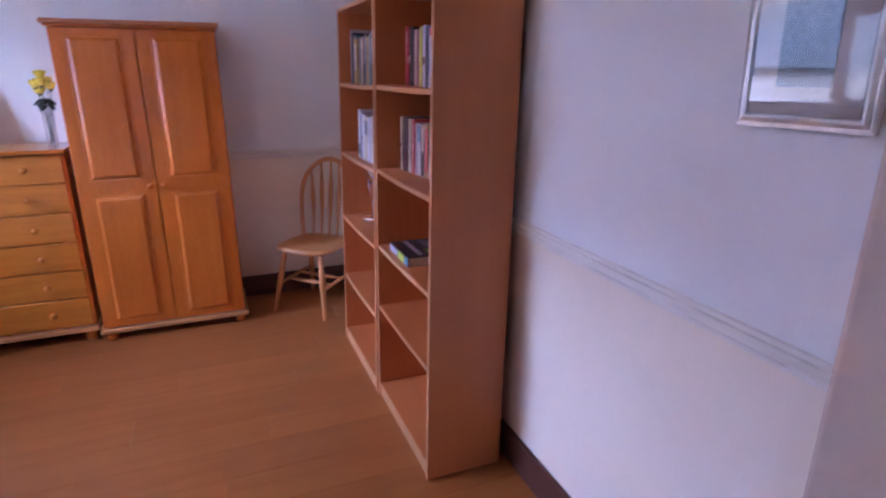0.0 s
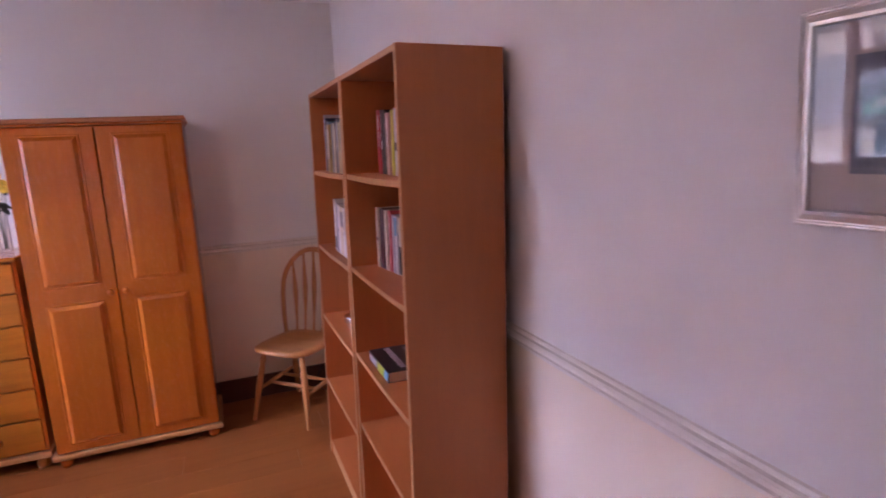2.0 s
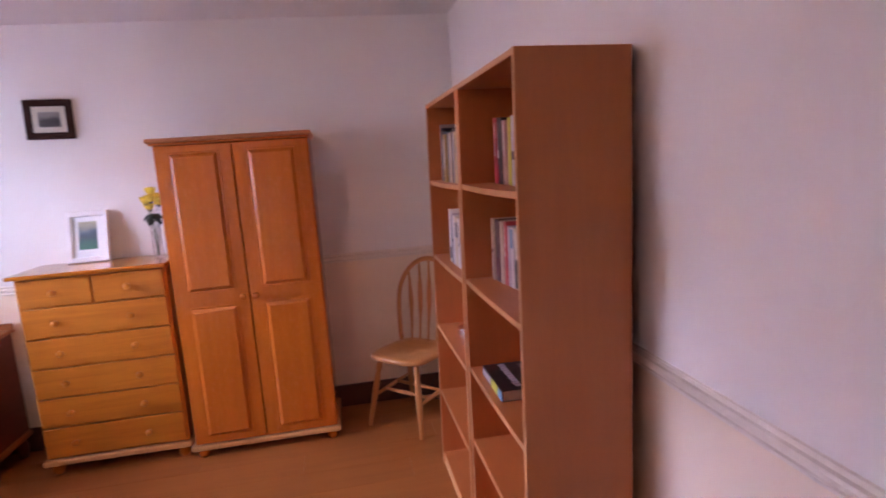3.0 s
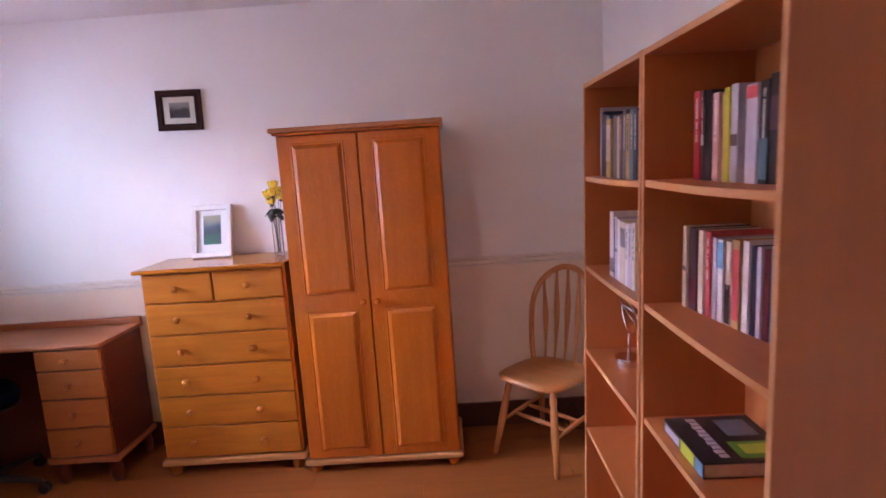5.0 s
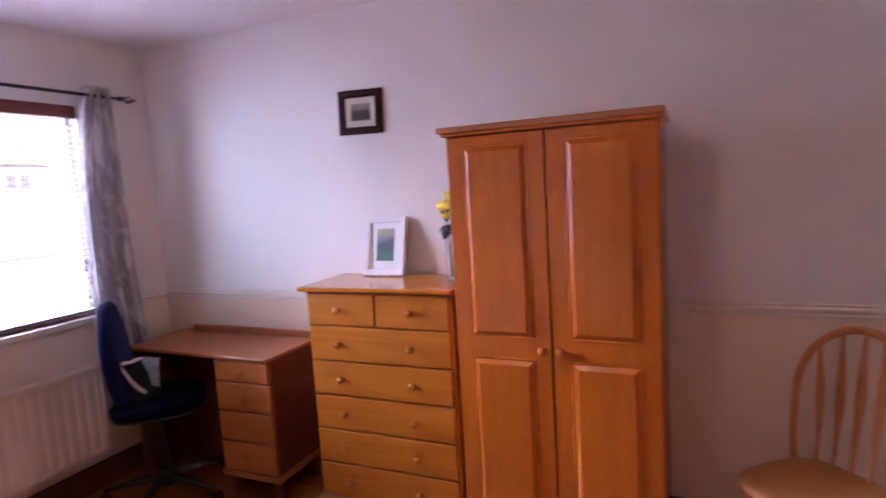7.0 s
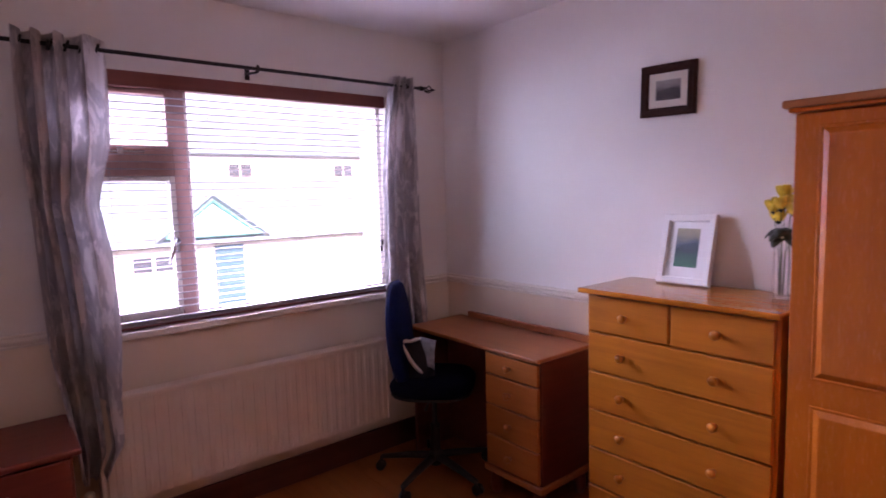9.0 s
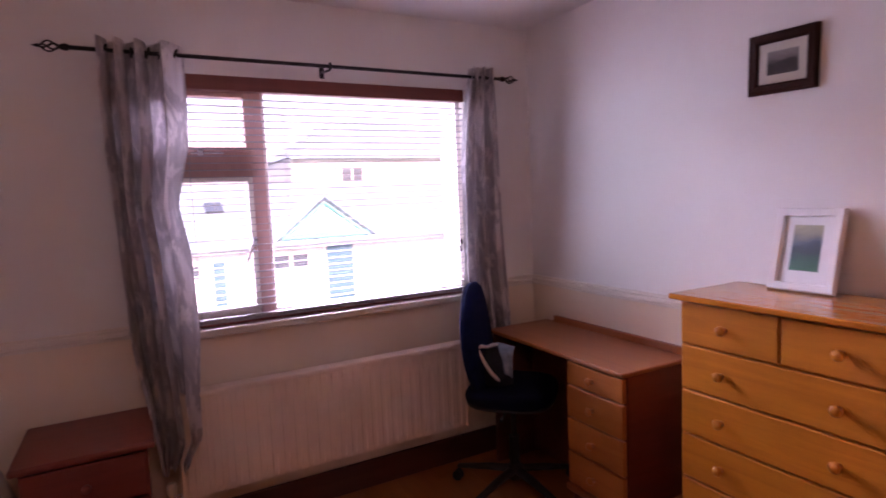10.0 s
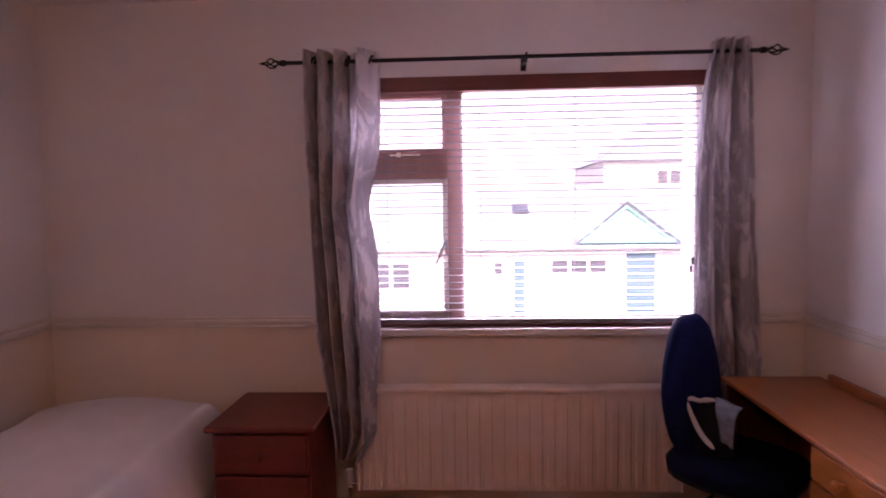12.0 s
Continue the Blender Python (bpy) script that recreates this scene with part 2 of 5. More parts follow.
def box(x0, x1, y0, y1, z0, z1, bevel=0.003, seg=2, bm=None):
    """A cuboid with softened edges, added to bm or to a new bmesh."""
    tmp = bmesh.new()
    m = Matrix.Translation(((x0 + x1) / 2, (y0 + y1) / 2, (z0 + z1) / 2)) @ Matrix.Diagonal((x1 - x0, y1 - y0, z1 - z0, 1))
    bmesh.ops.create_cube(tmp, size=1, matrix=m)
    if bevel:
        bmesh.ops.bevel(tmp, geom=tmp.edges[:], offset=bevel, segments=seg, affect="EDGES", profile=0.5)
    return joined(bm, tmp)


def joined(bm, tmp):
    if bm is None:
        return tmp
    me = bpy.data.meshes.new("tmp")
    tmp.to_mesh(me)
    tmp.free()
    bm.from_mesh(me)
    bpy.data.meshes.remove(me)
    return bm


def lathe(profile, seg=20, m=None, bm=None):
    """A turned shape round z from (radius, height) pairs, closed at the ends."""
    tmp = bmesh.new()
    rings = []
    for r, z in profile:
        rings.append([tmp.verts.new((max(r, 1e-4) * math.cos(2 * math.pi * k / seg), max(r, 1e-4) * math.sin(2 * math.pi * k / seg), z)) for k in range(seg)])
    for a, b in zip(rings, rings[1:]):
        for k in range(seg):
            tmp.faces.new((a[k], a[(k + 1) % seg], b[(k + 1) % seg], b[k]))
    tmp.faces.new(rings[0][::-1])
    tmp.faces.new(rings[-1])
    if m is not None:
        tmp.transform(m)
    return joined(bm, tmp)


def tube(points, radius, seg=10, bm=None, flat=1.0):
    """A rod along a line of points; radius is one number or one a point."""
    tmp = bmesh.new()
    pts = [Vector(p) for p in points]
    rs = radius if isinstance(radius, (list, tuple)) else [radius] * len(pts)
    up = Vector((0, 0, 1))
    rings, side = [], None
    for n, p in enumerate(pts):
        d = (pts[min(n + 1, len(pts) - 1)] - pts[max(n - 1, 0)]).normalized()
        if side is None:
            ref = up if abs(d.z) < 0.9 else Vector((0, 1, 0))
            side = d.cross(ref).normalized()
        side = (side - d * side.dot(d)).normalized()
        other = d.cross(side)
        rings.append([tmp.verts.new(p + rs[n] * (math.cos(2 * math.pi * k / seg) * side + flat * math.sin(2 * math.pi * k / seg) * other)) for k in range(seg)])
    for a, b in zip(rings, rings[1:]):
        for k in range(seg):
            tmp.faces.new((a[k], a[(k + 1) % seg], b[(k + 1) % seg], b[k]))
    tmp.faces.new(rings[0][::-1])
    tmp.faces.new(rings[-1])
    return joined(bm, tmp)


def rounded_plate(outline, z0, z1, bevel=0.004, bm=None):
    """A flat slab from a plan outline (x, y)."""
    tmp = bmesh.new()
    f = tmp.faces.new([tmp.verts.new((x, y, z0)) for x, y in outline])
    r = bmesh.ops.extrude_face_region(tmp, geom=[f])
    bmesh.ops.translate(tmp, vec=(0, 0, z1 - z0), verts=[v for v in r["geom"] if isinstance(v, bmesh.types.BMVert)])
    if bevel:
        es = [e for e in tmp.edges if abs(e.verts[0].co.z - e.verts[1].co.z) < 1e-6]
        bmesh.ops.bevel(tmp, geom=es, offset=bevel, segments=2, affect="EDGES", profile=0.5)
    return joined(bm, tmp)


def frame_ring(x0, x1, z0, z1, steps, bm=None):
    """A picture frame in the xz plane. steps: (inset, y) pairs of its profile, from outside in."""
    tmp = bmesh.new()
    rings = []
    for inset, y in steps:
        rings.append([tmp.verts.new((x, y, z)) for x, z in ((x0 + inset, z0 + inset), (x1 - inset, z0 + inset), (x1 - inset, z1 - inset), (x0 + inset, z1 - inset))])
    for a, b in zip(rings, rings[1:] + rings[:1]):
        for k in range(4):
            tmp.faces.new((a[k], a[(k + 1) % 4], b[(k + 1) % 4], b[k]))
    return joined(bm, tmp)


# ---- the room: floor, walls, ceiling ----
WEST, EAST, NORTH, SOUTH, TOP = -2.59, 1.19, 4.0, 0.383, 2.42
WIN_S, WIN_N, WIN_B, WIN_T = 1.99, 3.57, 0.945, 2.06
DOOR_W, DOOR_E, DOOR_H = -0.06, 0.772, 2.03
T = 0.12


def structure(name, bm, mat, label, parent=None):
    return tagged(part(name, bm, mat, parent), label, name.split("_")[0], kind="structure")


def wall(name, boxes, label):
    """A wall whose upper and lower fields are painted apart; boxes are (x0, x1, y0, y1, z0, z1)."""
    ob = thing(name, label=label, category="wall", kind="structure")
    for n, (field, mat) in enumerate((("upper_field", wall_white), ("lower_field", wall_cream))):
        bm = bmesh.new()
        for x0, x1, y0, y1, z0, z1 in boxes:
            lo, hi = (max(z0, 0.98), z1) if n == 0 else (z0, min(z1, 0.98))
            if hi - lo > 0.005:
                box(x0, x1, y0, y1, lo, hi, 0, bm=bm)
        part(field, bm, mat, ob)
    return ob


wall("wall_north", [(WEST - 0.3, EAST + T, NORTH, NORTH + T, 0, TOP)], "white painted plaster wall with a dado rail")
wall("wall_east", [(EAST, EAST + T, SOUTH - 1.6, NORTH, 0, TOP)], "white painted plaster wall behind the bookcases")
wall("wall_west", [
    (WEST - 0.3, WEST, SOUTH - T, WIN_S, 0, TOP),
    (WEST - 0.3, WEST, WIN_N, NORTH, 0, TOP),
    (WEST - 0.3, WEST, WIN_S, WIN_N, 0, WIN_B),
    (WEST - 0.3, WEST, WIN_S, WIN_N, WIN_T, TOP),
], "white painted plaster wall with the window opening")
wall("wall_south", [
    (WEST, DOOR_W, SOUTH - T, SOUTH + 0.185, 0, TOP),
    (DOOR_E, EAST, SOUTH - T, SOUTH, 0, TOP),
    (DOOR_W, DOOR_E, SOUTH - T, SOUTH, DOOR_H, TOP),
], "white painted plaster wall with the doorway")
wall("wall_landing_end", [(-0.9, EAST, SOUTH - 1.7, SOUTH - 1.6, 0, TOP)], "plain landing wall beyond the doorway")
wall("wall_landing_side", [(-1.0, -0.9, SOUTH - 1.7, SOUTH - T, 0, TOP)], "plain landing side wall")
structure("ceiling", box(-1.0, EAST + T, SOUTH - 1.7, SOUTH - T, TOP, TOP + 0.1, 0, bm=box(WEST - 0.3, EAST + T, SOUTH - T, NORTH + T, TOP, TOP + 0.1, 0)), ceiling_white, "plain white painted ceiling")


def dado(name, pts_axis, a0, a1, at, side):
    """Moulded rail along x or y, standing proud of its wall towards side."""
    prof = [(0, 0.948), (0.011, 0.950), (0.012, 0.958), (0.006, 0.962), (0.006, 0.966), (0.019, 0.971), (0.0205, 0.981), (0.017, 0.987), (0.007, 0.989), (0.007, 0.993), (0.011, 0.996), (0.009, 1.001), (0, 1.002)]
    bm = bmesh.new()
    ends = []
    for a in (a0, a1):
        ends.append([bm.verts.new((a, at + side * d, z) if pts_axis == "x" else (at + side * d, a, z)) for d, z in prof])
    for k in range(len(prof) - 1):
        bm.faces.new((ends[0][k], ends[0][k + 1], ends[1][k + 1], ends[1][k]))
    for e in ends:
        bm.faces.new(e)
    return structure(name, bm, trim_white, "cream gloss moulded dado rail")


dado("trim_dado_north", "x", WEST, EAST, NORTH, -1)
dado("trim_dado_east", "y", SOUTH, NORTH - 0.021, EAST, -1)
dado("trim_dado_west", "y", SOUTH + 0.185, WIN_S - 0.02, WEST, 1)
dado("trim_dado_west_corner", "y", WIN_N + 0.02, NORTH - 0.021, WEST, 1)


def skirting(name, x0, x1, y0, y1, mat):
    bm = box(x0, x1, y0, y1, 0, 0.145, 0.006, 3)
    return structure(name, bm, mat, "dark stained wooden skirting board")


skirting("baseboard_north", WEST, EAST, NORTH - 0.018, NORTH, skirt_wood)
skirting("baseboard_east", EAST - 0.018, EAST, SOUTH, NORTH - 0.02, skirt_wood_y)
skirting("baseboard_west", WEST, WEST + 0.018, SOUTH + 0.185, NORTH - 0.02, skirt_wood_y)
skirting("baseboard_south", WEST + 0.02, DOOR_W, SOUTH + 0.185, SOUTH + 0.203, skirt_wood)
dado("trim_dado_south", "x", WEST + 0.021, DOOR_W, SOUTH + 0.185, 1)


lining = thing("trim_doorway", label="cream gloss painted doorway lining with rounded edges", category="door frame", kind="structure")
for x0, x1 in ((DOOR_W - 0.001, DOOR_W + 0.02), (DOOR_E - 0.02, DOOR_E + 0.001)):
    part("jamb", box(x0, x1, SOUTH - T - 0.012, SOUTH + (0.012 if x0 > 0 else 0.0), 0, DOOR_H - 0.02, 0.0095, 5), door_paint, lining)
part("head", box(DOOR_W, DOOR_E, SOUTH - T - 0.011, SOUTH + 0.011, DOOR_H - 0.02, DOOR_H + 0.001, 0.006, 3), door_paint, lining)


# ---- the window, its blind and the view ----
def pane_frame(name, y0, y1, z0, z1, w, x0, x1, parent, mat):
    ob = thing(name)
    ob.parent = parent
    for a in ((y0, y0 + w, z0, z1), (y1 - w, y1, z0, z1), (y0 + w, y1 - w, z0, z0 + w), (y0 + w, y1 - w, z1 - w, z1)):
        part("frame_bar", box(x0, x1, a[0], a[1], a[2], a[3], 0.004), mat, ob)
    p = part("pane", box((x0 + x1) / 2 - 0.003, (x0 + x1) / 2 + 0.003, y0 + w, y1 - w, z0 + w, z1 - w, 0), window_glass, ob)
    p.visible_shadow = False
    return ob


win = thing("window_1", label="wood-effect window with a large fixed pane and two smaller opening lights", category="window", kind="structure")
FX0, FX1 = WEST - 0.13, WEST - 0.07
MULL_S, MULL_N = 2.43, 2.493
for a in ((WIN_S, WIN_S + 0.06, WIN_B, WIN_T), (MULL_S, MULL_N, WIN_B, WIN_T), (WIN_N - 0.02, WIN_N, WIN_B, WIN_T)):
    part("frame_post", box(FX0, FX1, *a, 0.004), trim_white if a[1] == WIN_N else frame_wood, win)
for a in ((WIN_S + 0.06, MULL_S, WIN_B, WIN_B + 0.05), (MULL_N, WIN_N - 0.02, WIN_B, WIN_B + 0.03), (WIN_S + 0.06, MULL_S, 1.62, 1.735), (WIN_S + 0.06, MULL_S, WIN_T - 0.06, WIN_T), (MULL_N, WIN_N - 0.02, WIN_T - 0.045, WIN_T)):
    part("frame_rail", box(FX0 + 0.002, FX1 - 0.002, *a, 0.004), trim_white if a[2] == WIN_B else frame_wood, win)
pane_frame("top_light", WIN_S + 0.06, MULL_S, 1.735, WIN_T - 0.06, 0.022, FX0 + 0.012, FX1 + 0.01, win, frame_wood)
pane_frame("side_light", WIN_S + 0.06, MULL_S, WIN_B + 0.05, 1.62, 0.024, FX0 + 0.012, FX1 + 0.01, win, trim_white)
pane_frame("fixed_pane", MULL_N, WIN_N - 0.02, WIN_B + 0.03, WIN_T - 0.045, 0.012, FX0 + 0.012, FX1 + 0.004, win, trim_white)
part("stay_bar", box(FX1 + 0.012, FX1 + 0.02, 2.17, 2.31, 1.722, 1.733, 0.002), chrome, win)
part("catch", box(FX1 + 0.012, FX1 + 0.026, 2.2, 2.225, 1.712, 1.745, 0.003), chrome, win)
part("handle_base", box(FX1 + 0.008, FX1 + 0.02, 2.412, 2.428, 1.27, 1.34, 0.003), chrome, win)
part("handle", tube([(FX1 + 0.02, 2.42, 1.325), (FX1 + 0.045, 2.42, 1.325), (FX1 + 0.045, 2.395, 1.28), (FX1 + 0.045, 2.37, 1.22)], [0.009, 0.009, 0.008, 0.006]), chrome, win, smooth=True)
for y0, y1 in ((WIN_S - 0.001, WIN_S + 0.004), (WIN_N - 0.004, WIN_N + 0.001)):
    part("reveal", box(WEST - 0.068, WEST - 0.001, y0, y1, WIN_B, WIN_T, 0), trim_white, win)
part("window_sill", box(FX1 + 0.001, WEST + 0.035, WIN_S - 0.03, WIN_N - 0.02, WIN_B - 0.035, WIN_B, 0.008, 3), trim_white, win, "white gloss window board")


def venetian_blind():
    ob = thing("venetian_blind", (WEST - 0.028, (WIN_S + WIN_N) / 2, 0), label="pale grey venetian blind lowered with its slats open", category="blind")
    hw = (WIN_N - WIN_S) / 2 - 0.012
    part("valance", box(0.018, 0.032, -hw - 0.02, hw - 0.0, 1.998, 2.062, 0.003), valance_wood, ob, "red-brown wooden valance board")
    part("headrail", box(-0.022, 0.017, -hw, hw, 2.0, 2.045, 0.002), valance_wood, ob)
    me = None
    z = 1.965
    while z > 1.0:
        if me is None:
            s = part("slat", box(-0.0175, 0.0175, -hw, hw, -0.0014, 0.0014, 0.0006, 1), blind_white, ob)
            me = s.data
        else:
            s = new("slat", me)
            s.parent = ob
        s.matrix_local = pose(0, 0, z, 0, random.uniform(-3, 1.5), random.uniform(-0.05, 0.05))
        z -= 0.0315
    for k in range(5):
        s = new("slat", me)
        s.parent = ob
        s.matrix_local = pose(0, 0, WIN_B + 0.016 + 0.0045 * k, 0, random.uniform(-2, 2), 0)
    part("bottom_rail", box(-0.018, 0.018, -hw, hw, WIN_B + 0.002, WIN_B + 0.013, 0.003), valance_wood, ob, "dark brown bottom rail")
    for y in (-0.62, -0.2, 0.22, 0.62):
        part("ladder_cord", tube([(0.0185, y, 2.0), (0.0185, y, 0.97)], 0.0009, 5), blind_white, ob)
        part("ladder_cord", tube([(-0.0185, y, 2.0), (-0.0185, y, 0.97)], 0.0009, 5), blind_white, ob)
    cord = part("pull_cord", tube([(0.036, hw - 0.05, 1.998), (0.036, hw - 0.05, 1.25)], 0.0012, 5), blind_white, ob)
    part("cord_toggle", lathe([(0.003, 0.03), (0.006, 0.02), (0.007, 0.0), (0.004, -0.005)], 10, pose(0.036, hw - 0.05, 1.225)), iron, cord)
    cord = part("pull_cord", tube([(0.036, hw - 0.058, 1.998), (0.036, hw - 0.058, 1.22)], 0.0012, 5), blind_white, ob)
    part("cord_toggle", lathe([(0.003, 0.03), (0.006, 0.02), (0.007, 0.0), (0.004, -0.005)], 10, pose(0.036, hw - 0.058, 1.19)), iron, cord)


venetian_blind()

ROD_X, ROD_Z = -2.455, 2.103


def curtain_pole():
    ob = thing("curtain_pole", (ROD_X, 2.75, ROD_Z), label="black wrought-iron curtain pole with twisted cage finials", category="curtain pole")
    part("rod", tube([(0, -0.985, 0), (0, 0.965, 0)], 0.0085, 12), iron, ob, smooth=True)
    for s, y in ((-1, -0.985), (1, 0.965)):
        fin = part("finial_collar", tube([(0, y, 0), (0, y + s * 0.012, 0), (0, y + s * 0.02, 0), (0, y + s * 0.03, 0)], [0.012, 0.014, 0.012, 0.007], 12), iron, ob, smooth=True)
        for k in range(4):
            pts = []
            for i in range(13):
                u = i / 12
                a = k * math.pi / 2 + u * 2.2
                r = 0.024 * math.sin(math.pi * min(1, u * 1.02)) ** 0.8 + 0.002
                pts.append((0.75 * r * math.cos(a), y + s * (0.03 + 0.06 * u), 0.75 * r * math.sin(a)))
            part("cage_wire", tube(pts, 0.0035, 6), iron, fin, smooth=True)
        part("finial_tip", tube([(0, y + s * 0.088, 0), (0, y + s * 0.096, 0), (0, y + s * 0.115, 0)], [0.005, 0.007, 0.001], 10), iron, fin, smooth=True)
    for y in (-0.78, 0.022, 0.86):
        b = part("bracket", tube([(WEST - ROD_X + 0.002, y, 0.0), (-0.03, y, -0.012), (0, y, -0.012)], 0.006), iron, ob, smooth=True)
        part("bracket_plate", box(WEST - ROD_X, WEST - ROD_X + 0.006, y - 0.012, y + 0.012, -0.028, 0.026, 0.002), iron, b)
        part("bracket_ring", tube([(0.014 * math.cos(a), y, 0.014 * math.sin(a)) for a in [k * math.pi / 8 for k in range(17)]], 0.005, 8), iron, b, smooth=True)


curtain_pole()


def curtain(edges, pleats, amp, phase, y_ref, label, back=0.0):
    """A hanging eyelet curtain. edges: (z, south y, north y) down its length."""
    ob = thing("curtain", (ROD_X, y_ref, 0), label=label, category="curtain", group="window curtains")
    zs = np.linspace(edges[0][0], edges[-1][0], 60)
    e = np.array(edges)[::-1]
    bm = bmesh.new()
    cols, grid = 150, []
    for z in zs:
        y0, y1 = np.interp(z, e[:, 0], e[:, 1]), np.interp(z, e[:, 0], e[:, 2])
        row = []
        for c in range(cols + 1):
            u = c / cols
            a = 2 * math.pi * pleats * (1 - (1 - u) ** 1.6) + phase
            low = (edges[0][0] - z) / (edges[0][0] - edges[-1][0])
            w = 1 + 0.3 * low * math.sin(3.1 * u * pleats + 2 * z)
            x = amp * w * math.sin(a + 0.5 * low * math.sin(2.3 * z + 5 * u))
            x += 0.008 * math.sin(2.2 * a + 3 * z) * low - back * min(1, low * 1.6)
            y = y0 + (y1 - y0) * (u + 0.035 * math.sin(2 * a + 1.2)) + 0.006 * math.sin(5 * z + 9 * u) * low
            zz = z + (0.012 * math.sin(a * 0.5) if z < edges[-1][0] + 0.01 else 0)
            row.append(bm.verts.new((x, y - y_ref, zz)))
        grid.append(row)
    for a, b in zip(grid, grid[1:]):
        for c in range(cols):
            bm.faces.new((a[c], a[c + 1], b[c + 1], b[c]))
    for k in range(0 if back else 2 * int(pleats)):
        y = edges[0][1] + (edges[0][2] - edges[0][1]) * (k + 0.5) / (2 * int(pleats))
        ring = [(0.019 * math.cos(t), y - y_ref + 0.008 * math.sin(t), ROD_Z + 0.019 * math.sin(t)) for t in [math.pi * q / 8 for q in range(17)]]
        part("eyelet", tube(ring, 0.0055, 8), iron, ob, "dark metal eyelet", smooth=True)
    cl = part("cloth", bm, curtain_cloth, ob, smooth=True)
    so = cl.modifiers.new("thickness", "SOLIDIFY")
    so.thickness = 0.003


curtain([(2.145, 1.855, 2.15), (1.9, 1.85, 2.15), (1.75, 1.852, 2.145), (1.5, 1.862, 2.09), (1.3, 1.868, 2.12), (0.95, 1.885, 2.125), (0.7, 1.92, 2.11), (0.5, 1.94, 2.11), (0.40, 1.945, 2.05)], 3.5, 0.058, 0.4, 2.0, "long silver-grey patterned eyelet curtain bunched beside the nightstand")
curtain([(2.15, 3.53, 3.70), (1.9, 3.49, 3.725), (1.63, 3.475, 3.745), (1.3, 3.485, 3.765), (1.0, 3.50, 3.795), (0.8, 3.52, 3.81), (0.42, 3.53, 3.81)], 3.5, 0.04, 2.0, 3.64, "long silver-grey patterned eyelet curtain bunched behind the desk", 0.07)


def radiator():
    y0, y1, z0, z1 = 2.02, 3.44, 0.235, 0.70
    ob = thing("radiator", (WEST, (y0 + y1) / 2, z0), label="white enamelled ribbed panel radiator under the window", category="radiator")
    h, hw = z1 - z0, (y1 - y0) / 2
    n = 26
    prof = []
    for k in range(n):
        a = -hw + 2 * hw * k / n
        w = 2 * hw / n
        prof += [(a, 0.103), (a + 0.30 * w, 0.103), (a + 0.42 * w, 0.1085), (a + 0.88 * w, 0.1085)]
    prof.append((hw, 0.103))
    bm = bmesh.new()
    rows = []
    for z, d in ((0.0, -0.006), (0.03, 0.0), (h - 0.045, 0.0), (h - 0.02, -0.006)):
        rows.append([bm.verts.new((x + (d if x > 0.1045 else 0) , y, z)) for y, x in prof])
    for a, b in zip(rows, rows[1:]):
        for k in range(len(prof) - 1):
            bm.faces.new((a[k], a[k + 1], b[k + 1], b[k]))
    part("front_panel", bm, radiator_white, ob)
    part("core", box(0.045, 0.101, -hw, hw, 0.002, h - 0.03, 0.004), radiator_white, ob)
    part("top_grille", box(0.04, 0.118, -hw - 0.004, hw + 0.004, h - 0.022, h, 0.005), radiator_white, ob)
    for y in (-hw, hw):
        part("end_cap", box(0.04, 0.116, y - 0.006, y + 0.006, 0, h - 0.005, 0.004), radiator_white, ob)
    for y in (-hw + 0.3, hw - 0.3):
        part("wall_bracket", box(0, 0.046, y - 0.02, y + 0.02, 0.1, h - 0.1, 0.002), radiator_white, ob)
    v = part("valve", lathe([(0.012, 0), (0.014, 0.03), (0.02, 0.035), (0.02, 0.07), (0.014, 0.08)], 14, pose(0.075, -hw - 0.045, 0.0)), trim_white, ob)
    part("valve_elbow", tube([(0.075, -hw - 0.045, 0.015), (0.075, -hw, 0.015)], 0.009), chrome, v)
    part("pipe", tube([(0.075, -hw - 0.045, 0.0), (0.075, -hw - 0.045, -z0)], 0.0075), chrome, ob)


radiator()

# the view: a street of pale houses a storey below
render_white = plain("white_render", (0.62, 0.67, 0.64), 0.9, bumpy=0.2)
slate = plain("grey_slate", (0.20, 0.29, 0.34), 0.8, vary=0.25, scale=3)
teal_paint = plain("teal_paint", (0.10, 0.48, 0.44), 0.5)
blue_door = plain("blue_grey_door", (0.05, 0.16, 0.21), 0.5)
dark_glass = plain("dark_window", (0.07, 0.095, 0.12), 0.15)
tarmac = plain("tarmac", (0.06, 0.06, 0.058), 0.9, bumpy=0.3)
GZ = -2.4


def house(x, y0, y1, eave, ridge, depth, label, hip=0.0):
    """A house seen from its street side, which faces +x. Its roof ridge runs along y."""
    ob = thing("house", (x, (y0 + y1) / 2, GZ), label=label, category="house", group="houses across the street")
    hw, e, r = (y1 - y0) / 2, eave - GZ, ridge - GZ
    part("wall", box(-depth, 0, -hw, hw, 0, e, 0.01), render_white, ob)
    bm = bmesh.new()
    a = [bm.verts.new(p) for p in ((0.3, -hw - 0.2, e), (-depth / 2, -hw - 0.2 + hip, r), (-depth - 0.3, -hw - 0.2, e))]
    b = [bm.verts.new(p) for p in ((0.3, hw + 0.2, e), (-depth / 2, hw + 0.2 - hip, r), (-depth - 0.3, hw + 0.2, e))]
    bm.faces.new(a), bm.faces.new(b[::-1])
    for k in range(3):
        bm.faces.new((a[k], a[(k + 1) % 3], b[(k + 1) % 3], b[k]))
    part("roof", bm, slate, ob)
    part("gutter", box(0.28, 0.4, -hw - 0.2, hw + 0.2, e - 0.1, e + 0.02, 0.02), slate, ob)
    return ob


